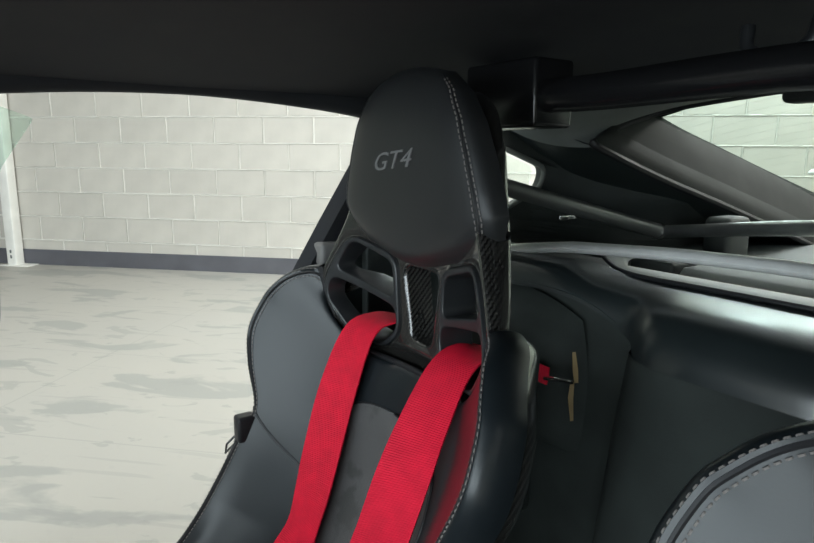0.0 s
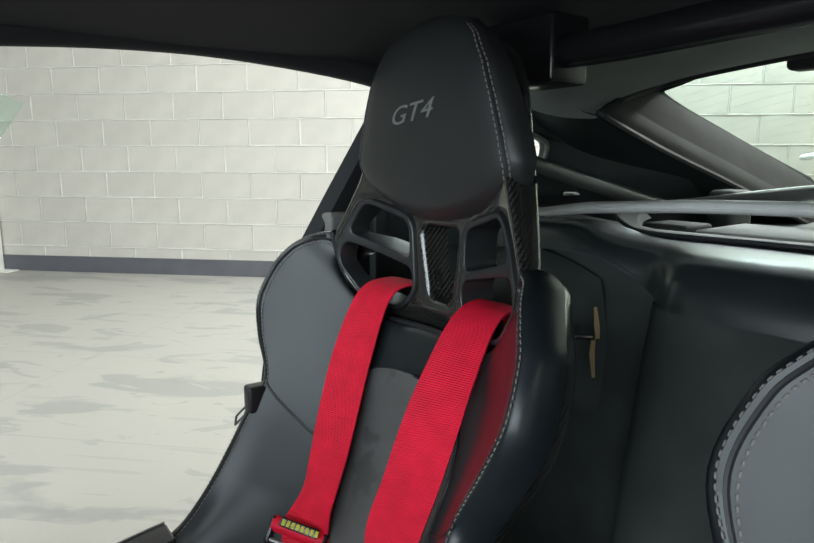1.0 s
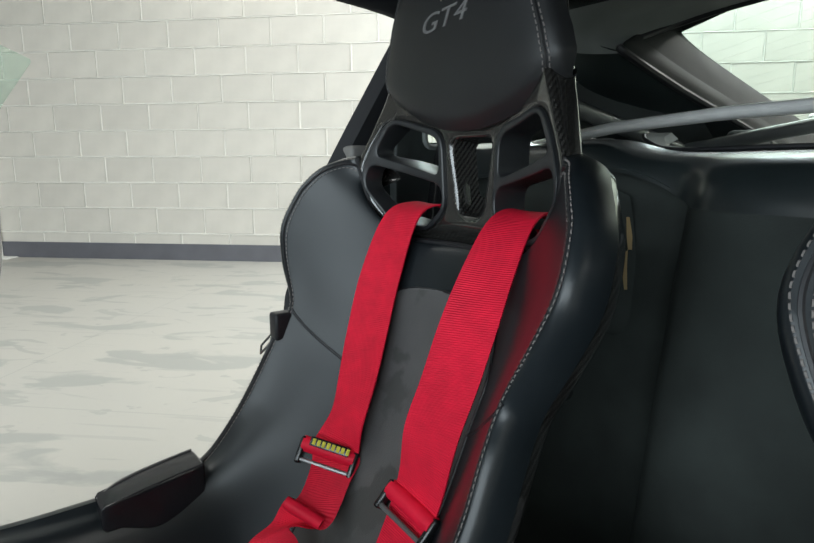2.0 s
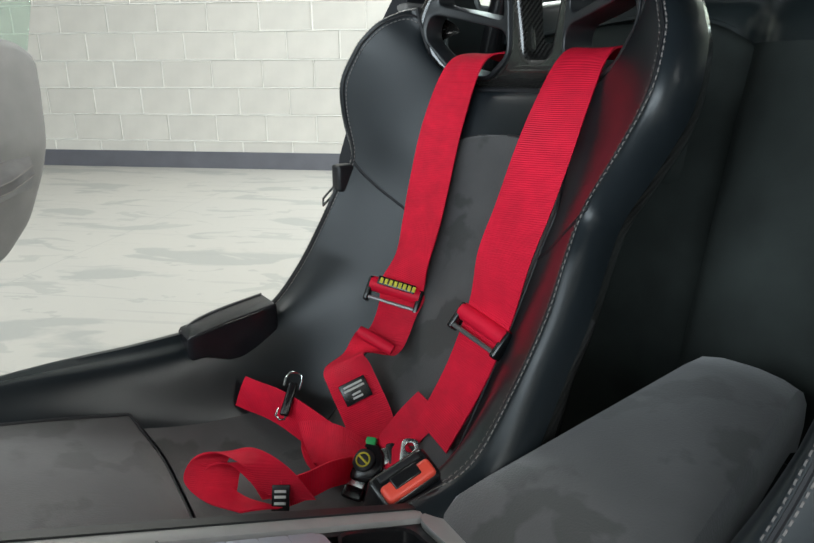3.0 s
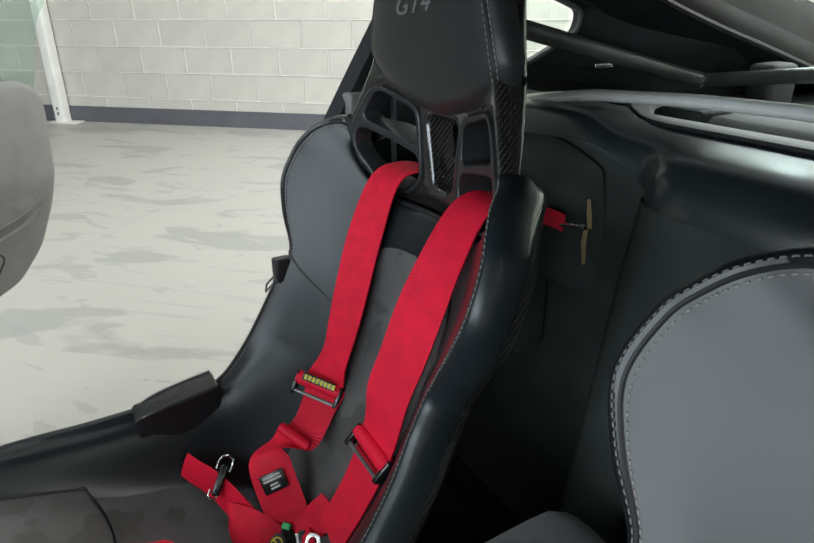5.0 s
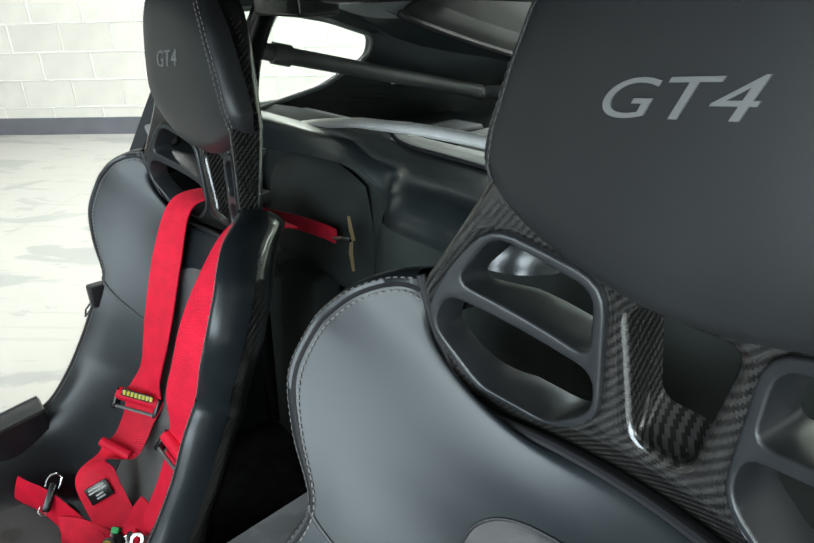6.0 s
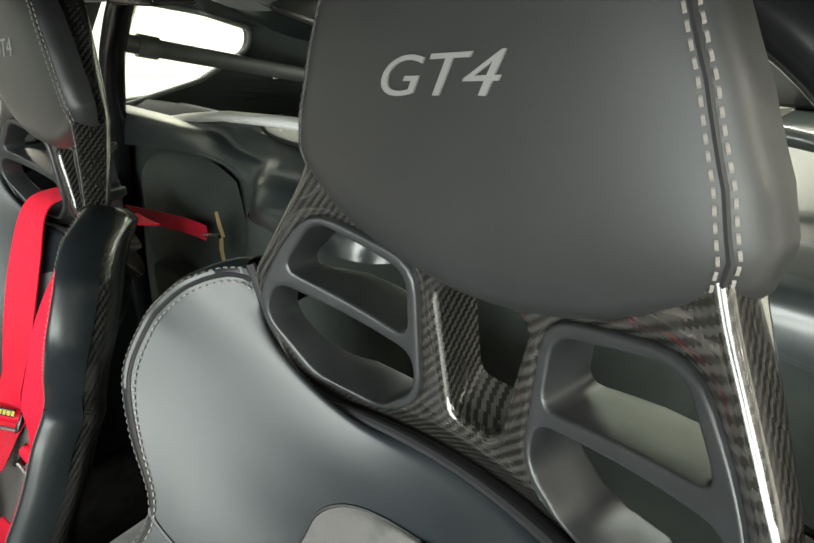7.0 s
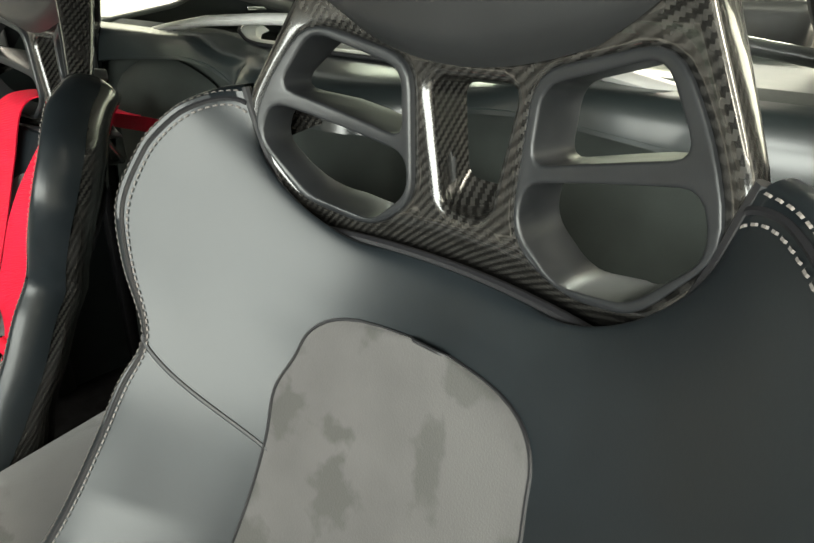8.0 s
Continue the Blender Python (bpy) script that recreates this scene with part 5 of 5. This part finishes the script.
bm.faces.new(vs[-1])
part("guide_cover", bm, material("polished_black_plastic", (0.016, 0.016, 0.019), 0.24, grain=(30, 0.1)), guide)
# highlight along the top edge, modelled as a thin pale strip
bm = bmesh.new()
tube(bm, curve_through([(-0.590, 0.333, 0.414), (-0.599, 0.355, 0.4225), (-0.602, 0.385, 0.4295), (-0.603, 0.43, 0.4365), (-0.603, 0.46, 0.4405)], 4), 0.0016, 6)
part("guide_edge", bm, DOORGREY, guide, "pale strip standing in for the highlight on the upper edge")
bm = bmesh.new()
box(bm, -0.588, -0.552, 0.402, 0.452, 0.318, 0.364, 0.006)
part("guide_bracket", bm, PLASTIC, guide, "matt black bracket under the guide")
clip = thing("shoulder_tab", -0.56, 0.60, 0.62, "black webbing tab with steel ring on the seat edge", "tab")
bm = bmesh.new()
box(bm, -.012, .012, -.015, .015, -.02, .02, .005, Matrix.Translation((-.572, .592, .608)))
part("tab_webbing", bm, PIPING, clip)
bm = bmesh.new()
tube(bm, [(-.585, .582, .594), (-.602, .572, .574), (-.595, .567, .564), (-.580, .577, .582), (-.585, .582, .594)], .0018, 6)
part("tab_ring", bm, CHROME, clip)

# ---- centre console ----
console = thing("centre_console", 0, 0.35, 0.13, "silver-edged centre console with graphite panel, cup bin and suede armrest", "console")


def console_z(y):
    return 0.553 - 0.387 * y


bm = bmesh.new()
rows = []
for y, sink in ((-0.35, 0), (-0.1, 0), (0.0, 0), (0.1, 0), (0.2, 0), (0.286, 0), (0.290, 0.07), (0.360, 0.07), (0.364, 0), (0.405, 0)):
    z = console_z(y)
    rows.append([(-0.115, y, 0.12), (-0.112, y, z - 0.05), (-0.108, y, z - 0.008), (-0.102, y, z), (-0.085, y, z - 0.002), (-0.082, y, z - 0.002 - sink), (0.082, y, z - 0.002 - sink), (0.085, y, z - 0.002), (0.102, y, z), (0.108, y, z - 0.008), (0.115, y, 0.12)])
grid(bm, rows)
bm.faces.new([bm.verts.new(p) for p in rows[-1]])
part("console_body", bm, PLASTIC, console, "dark plastic console body", smooth=False)


def sloped(profile, low, high):
    """A slab on the sloping top of the console from an outline of (x, y)."""
    bm = bmesh.new()
    rows = [[(x, y, console_z(y) + d) for x, y in profile] for d in (low, high)]
    vs = grid(bm, rows, True)
    bm.faces.new(vs[0][::-1])
    bm.faces.new(vs[1])
    return bm


for sign in (-1, 1):
    bm = bmesh.new()
    rows = [[(sign * x, y, console_z(y) + d) for x, d in [(0.107, -0.001), (0.105, 0.003), (0.098, 0.005), (0.091, 0.003), (0.089, -0.004)]] for y in np.linspace(-0.3, 0.40, 12)]
    grid(bm, rows)
    part("edge_trim", bm, EDGE, console, "silver-grey edge trim")
part("rear_trim", sloped(rounded([(-0.09, 0.375), (0.09, 0.375), (0.105, 0.41), (-0.105, 0.41)], 0.01), -0.01, 0.005), EDGE, console, smooth=False)
part("side_ledge", sloped([(-0.1105, -0.3), (-0.102, -0.3), (-0.102, 0.40), (-0.1105, 0.40)], -0.004, 0.0055), PLASTIC, console, smooth=False)
panel = part("switch_panel", sloped(rounded([(-0.084, 0.116), (0.084, 0.116), (0.084, 0.286), (-0.084, 0.286)], 0.006), -0.006, 0.003), CONSOLE, console, "graphite switch panel", smooth=False)
part("panel_gap", sloped(rounded([(-0.086, 0.108), (0.086, 0.108), (0.086, 0.1155), (-0.086, 0.1155)], 0.002), -0.006, 0.001), PIPING, console, smooth=False)
for k in range(6):
    y0 = 0.154 + k * 0.0208
    high = 0.0095 if k == 0 else 0.0055
    bm = sloped(rounded([(-0.082, y0), (-0.0585, y0), (-0.0585, y0 + 0.0205), (-0.082, y0 + 0.0205)], 0.0015, 3), 0.002, high)
    key = part("switch", bm, CONSOLE, panel, smooth=False)
    part("switch_edge", sloped(rounded([(-0.0583, y0), (-0.0555, y0), (-0.0555, y0 + 0.0205), (-0.0583, y0 + 0.0205)], 0.001, 3), 0.002, high - 0.0015), BLACKP, key, smooth=False)
for y0 in (0.1525, 0.1755):
    part("switch_rib", sloped([(-0.081, y0), (-0.055, y0), (-0.055, y0 + 0.0015), (-0.081, y0 + 0.0015)], 0.002, 0.0115), SATIN, panel, smooth=False)
bm = sloped(rounded([(-0.051, 0.145), (0.07, 0.145), (0.07, 0.274), (-0.051, 0.274)], 0.010), 0.003, 0.0065)
lid = part("ashtray_lid", bm, CONSOLE, panel, "graphite ashtray lid", smooth=False)
part("lid_lip", sloped(rounded([(-0.046, 0.150), (0.065, 0.150), (0.065, 0.262), (-0.046, 0.262)], 0.008), 0.0065, 0.0095), CONSOLE, lid, smooth=False)
part("start_plate", sloped(rounded([(-0.057, 0.124), (0.02, 0.124), (0.02, 0.141), (-0.057, 0.141)], 0.004), 0.003, 0.0075), SILVER, panel, "pale silver plate", smooth=False)
bm = bmesh.new()
ring = rounded([(-0.080, 0.290), (0.080, 0.290), (0.080, 0.360), (-0.080, 0.360)], 0.016)
rows = [[(x, y, console_z(y) + 0.005) for x, y in ring], [(x * 0.97, (y - 0.325) * 0.94 + 0.325, console_z(y) + 0.004) for x, y in ring], [(x * 0.92, (y - 0.325) * 0.86 + 0.325, console_z(y) - 0.05) for x, y in ring]]
vs = grid(bm, rows, True)
bm.faces.new(vs[-1])
part("cup_bin", bm, BLACKP, console, "open black storage bin")
bm = bmesh.new()
rows = []
for k in np.linspace(0, 1, 14):
    y = 0.392 + k * 0.335
    zc = 0.415 + 0.075 * k - 0.018 * (1 - min(k / 0.12, 1)) ** 2 - 0.02 * max(0, (k - 0.88) / 0.12) ** 2
    w = 0.098 - 0.052 * k
    rows.append([(x * w, y, zc + dz) for x, dz in [(-1.0, -0.06), (-1.03, -0.03), (-1.0, -0.008), (-0.9, 0.002), (-0.5, 0.008), (0, 0.010), (0.5, 0.008), (0.9, 0.002), (1.0, -0.008), (1.03, -0.03), (1.0, -0.06)]])
vs = grid(bm, rows)
bm.faces.new(vs[0])
bm.faces.new(vs[-1])
part("armrest", bm, SUEDE, console, "dark grey suede armrest lid")
bm = bmesh.new()
box(bm, -0.085, 0.085, 0.40, 0.74, 0.12, 0.39, 0.01)
part("armrest_box", bm, LEATHER, console, "black leather box under the armrest")
bm = bmesh.new()
tube(bm, [(-0.098, 0.40, 0.398), (-0.125, 0.395, 0.396)], 0.004, 8)
part("hinge_pin", bm, STEEL, console)

# ---- gear lever ----
lever = thing("gear_lever", -0.05, 0.08, 0.50, "gear lever with silver-capped dark knob and stitched leather boot", "gear lever")
prof = [(0.0155, 0.5280), (0.0168, 0.5346), (0.0178, 0.5441), (0.0200, 0.5601), (0.0238, 0.5752), (0.0262, 0.5885), (0.0268, 0.5970), (0.0266, 0.6017)]
bm = bmesh.new()
tube(bm, [(-0.056, 0.073, z) for r, z in prof], [r for r, z in prof], 28)
knob = part("knob", bm, material("grey_knob_leather", (0.10, 0.112, 0.112), 0.30, grain=(20, 0.15), bump=(500, 0.1)), lever, "dark grey knob body")
prof = [(0.0269, 0.6003), (0.0264, 0.6045), (0.0245, 0.6097), (0.0205, 0.6145), (0.014, 0.6182), (0.007, 0.6199), (0.001, 0.6203)]
bm = bmesh.new()
tube(bm, [(-0.056, 0.073, z) for r, z in prof], [r for r, z in prof], 28)
part("knob_cap", bm, material("satin_chrome", (0.34, 0.35, 0.35), 0.30, 1.0, grain=(40, 0.1)), knob, "polished silver cap")
bm = bmesh.new()
tube(bm, [(-0.056, 0.073, 0.516), (-0.056, 0.073, 0.522), (-0.056, 0.073, 0.528)], [0.018, 0.021, 0.017], 24)
part("collar", bm, CHROME, lever, "chrome collar")
bm = bmesh.new()
rows = []
for k in np.linspace(0, 1, 8):
    r = 0.017 + 0.055 * k**1.5
    rows.append([(-0.056 + 0.03 * k + r * 0.9 * math.cos(a) * (1 + 0.05 * math.sin(3 * a)), 0.073 - 0.03 * k + r * 1.1 * math.sin(a), 0.520 - 0.012 * k - 0.387 * (r * 1.1 * math.sin(a) - 0.03 * k) * k + 0.018 * k + 0.016 * math.sin(k * math.pi)) for a in np.arange(24) * math.pi / 12])
grid(bm, rows, True)
boot = part("boot", bm, LEATHER, lever, "black leather boot")
bm = bmesh.new()
for off in (4, 5):
    line = [Vector(row[off]) for row in rows]
    dashes(bm, line, [Vector((0.3, 0.2, 1))] * len(line), 0.004, 0.0025, 0.0011, 0.0008)
part("stitching", bm, THREAD, boot)

# ---- steering wheel ----
wheel = thing("steering_wheel", -0.34, 0.008, 0.745, "black leather steering wheel rim in front of the driver's seat", "steering wheel")
turn = Matrix.Translation((-0.34, 0.008, 0.745)) @ Matrix.Rotation(radians(25), 4, "X")
bm = bmesh.new()
tube(bm, [turn @ Vector((0.178 * math.cos(a), 0, 0.178 * math.sin(a))) for a in np.linspace(0, 2 * math.pi, 61)], 0.0175, 14, False)
part("rim", bm, LEATHER, wheel, "black leather rim")
bm = bmesh.new()
tube(bm, [turn @ Vector((0, -0.06, 0)), turn @ Vector((0, -0.02, 0)), turn @ Vector((0, 0.0, 0))], [0.07, 0.068, 0.05], 24)
part("hub", bm, PLASTIC, wheel)
for a in (0, 180, 270):
    bm = bmesh.new()
    d = Vector((math.cos(radians(a)), 0, math.sin(radians(a))))
    tube(bm, [turn @ (d * 0.05 + Vector((0, -0.03, 0))), turn @ (d * 0.17)], [0.02, 0.013], 10)
    part("spoke", bm, PLASTIC, wheel)

# ---- blocks of the garage wall ----
block_mesh = None
for k in range(13):
    z0 = FIRST_JOINT + (k - 1) * COURSE
    for i in range(-7, 16):
        s0 = (i + (0.5 if k % 2 == 0 else 0.0)) * LENGTH
        if block_mesh is None:
            bm = bmesh.new()
            box(bm, 0.0025, LENGTH - 0.0025, -0.05, 0.0, 0.0025, COURSE - 0.0025)
            top = [f for f in bm.faces if f.normal.y > 0.5]
            bmesh.ops.bevel(bm, geom=[e for f in top for e in f.edges], offset=0.0065, segments=2, affect="EDGES")
            bmesh.ops.recalc_face_normals(bm, faces=bm.faces)
            block_mesh = bpy.data.meshes.new("block")
            bm.to_mesh(block_mesh)
            bm.free()
            block_mesh.materials.append(BLOCKM)
        block = new("block", block_mesh)
        block.parent = wall_block
        block.matrix_basis = WALL_M @ Matrix.Translation((s0, random.uniform(-0.0015, 0.001), z0))

# ---- raised mortar lines between the blocks ----
bm = bmesh.new()


def ridge(points, wide, high, flat):
    """An uneven ridge of paint-filled mortar along (s, z) points; flat is its way across."""
    rows = []
    for s, z in points:
        w, h = wide * random.uniform(0.6, 1.3), high * random.uniform(0.5, 1.3)
        a, b = flat
        rows.append([WALL_M @ Vector((s - a * w, -0.003, z - b * w)), WALL_M @ Vector((s - a * w * 0.3, h, z - b * w * 0.3)), WALL_M @ Vector((s + a * w * 0.5, h * 0.8, z + b * w * 0.5)), WALL_M @ Vector((s + a * w, -0.003, z + b * w))])
    grid(bm, rows)


for k in range(14):
    z0 = FIRST_JOINT + (k - 1) * COURSE
    if z0 > 0.1:
        ridge([(s, z0 + random.uniform(-0.0015, 0.0015)) for s in np.arange(-3.2, 7.2, 0.045)], 0.0050, 0.0045, (0, 1))
    for i in range(-7, 16):
        s0 = (i + (0.5 if k % 2 == 0 else 0.0)) * LENGTH
        ridge([(s0 + random.uniform(-0.001, 0.001), z0 + q) for q in np.linspace(0.003, COURSE - 0.003, 6)], 0.0042, random.choice((0.0008, 0.0025, 0.004, 0.005)), (1, 0))
part("mortar_joint", bm, JOINTM, wall_block, "white-painted raised mortar lines, paler for the light on their edges")
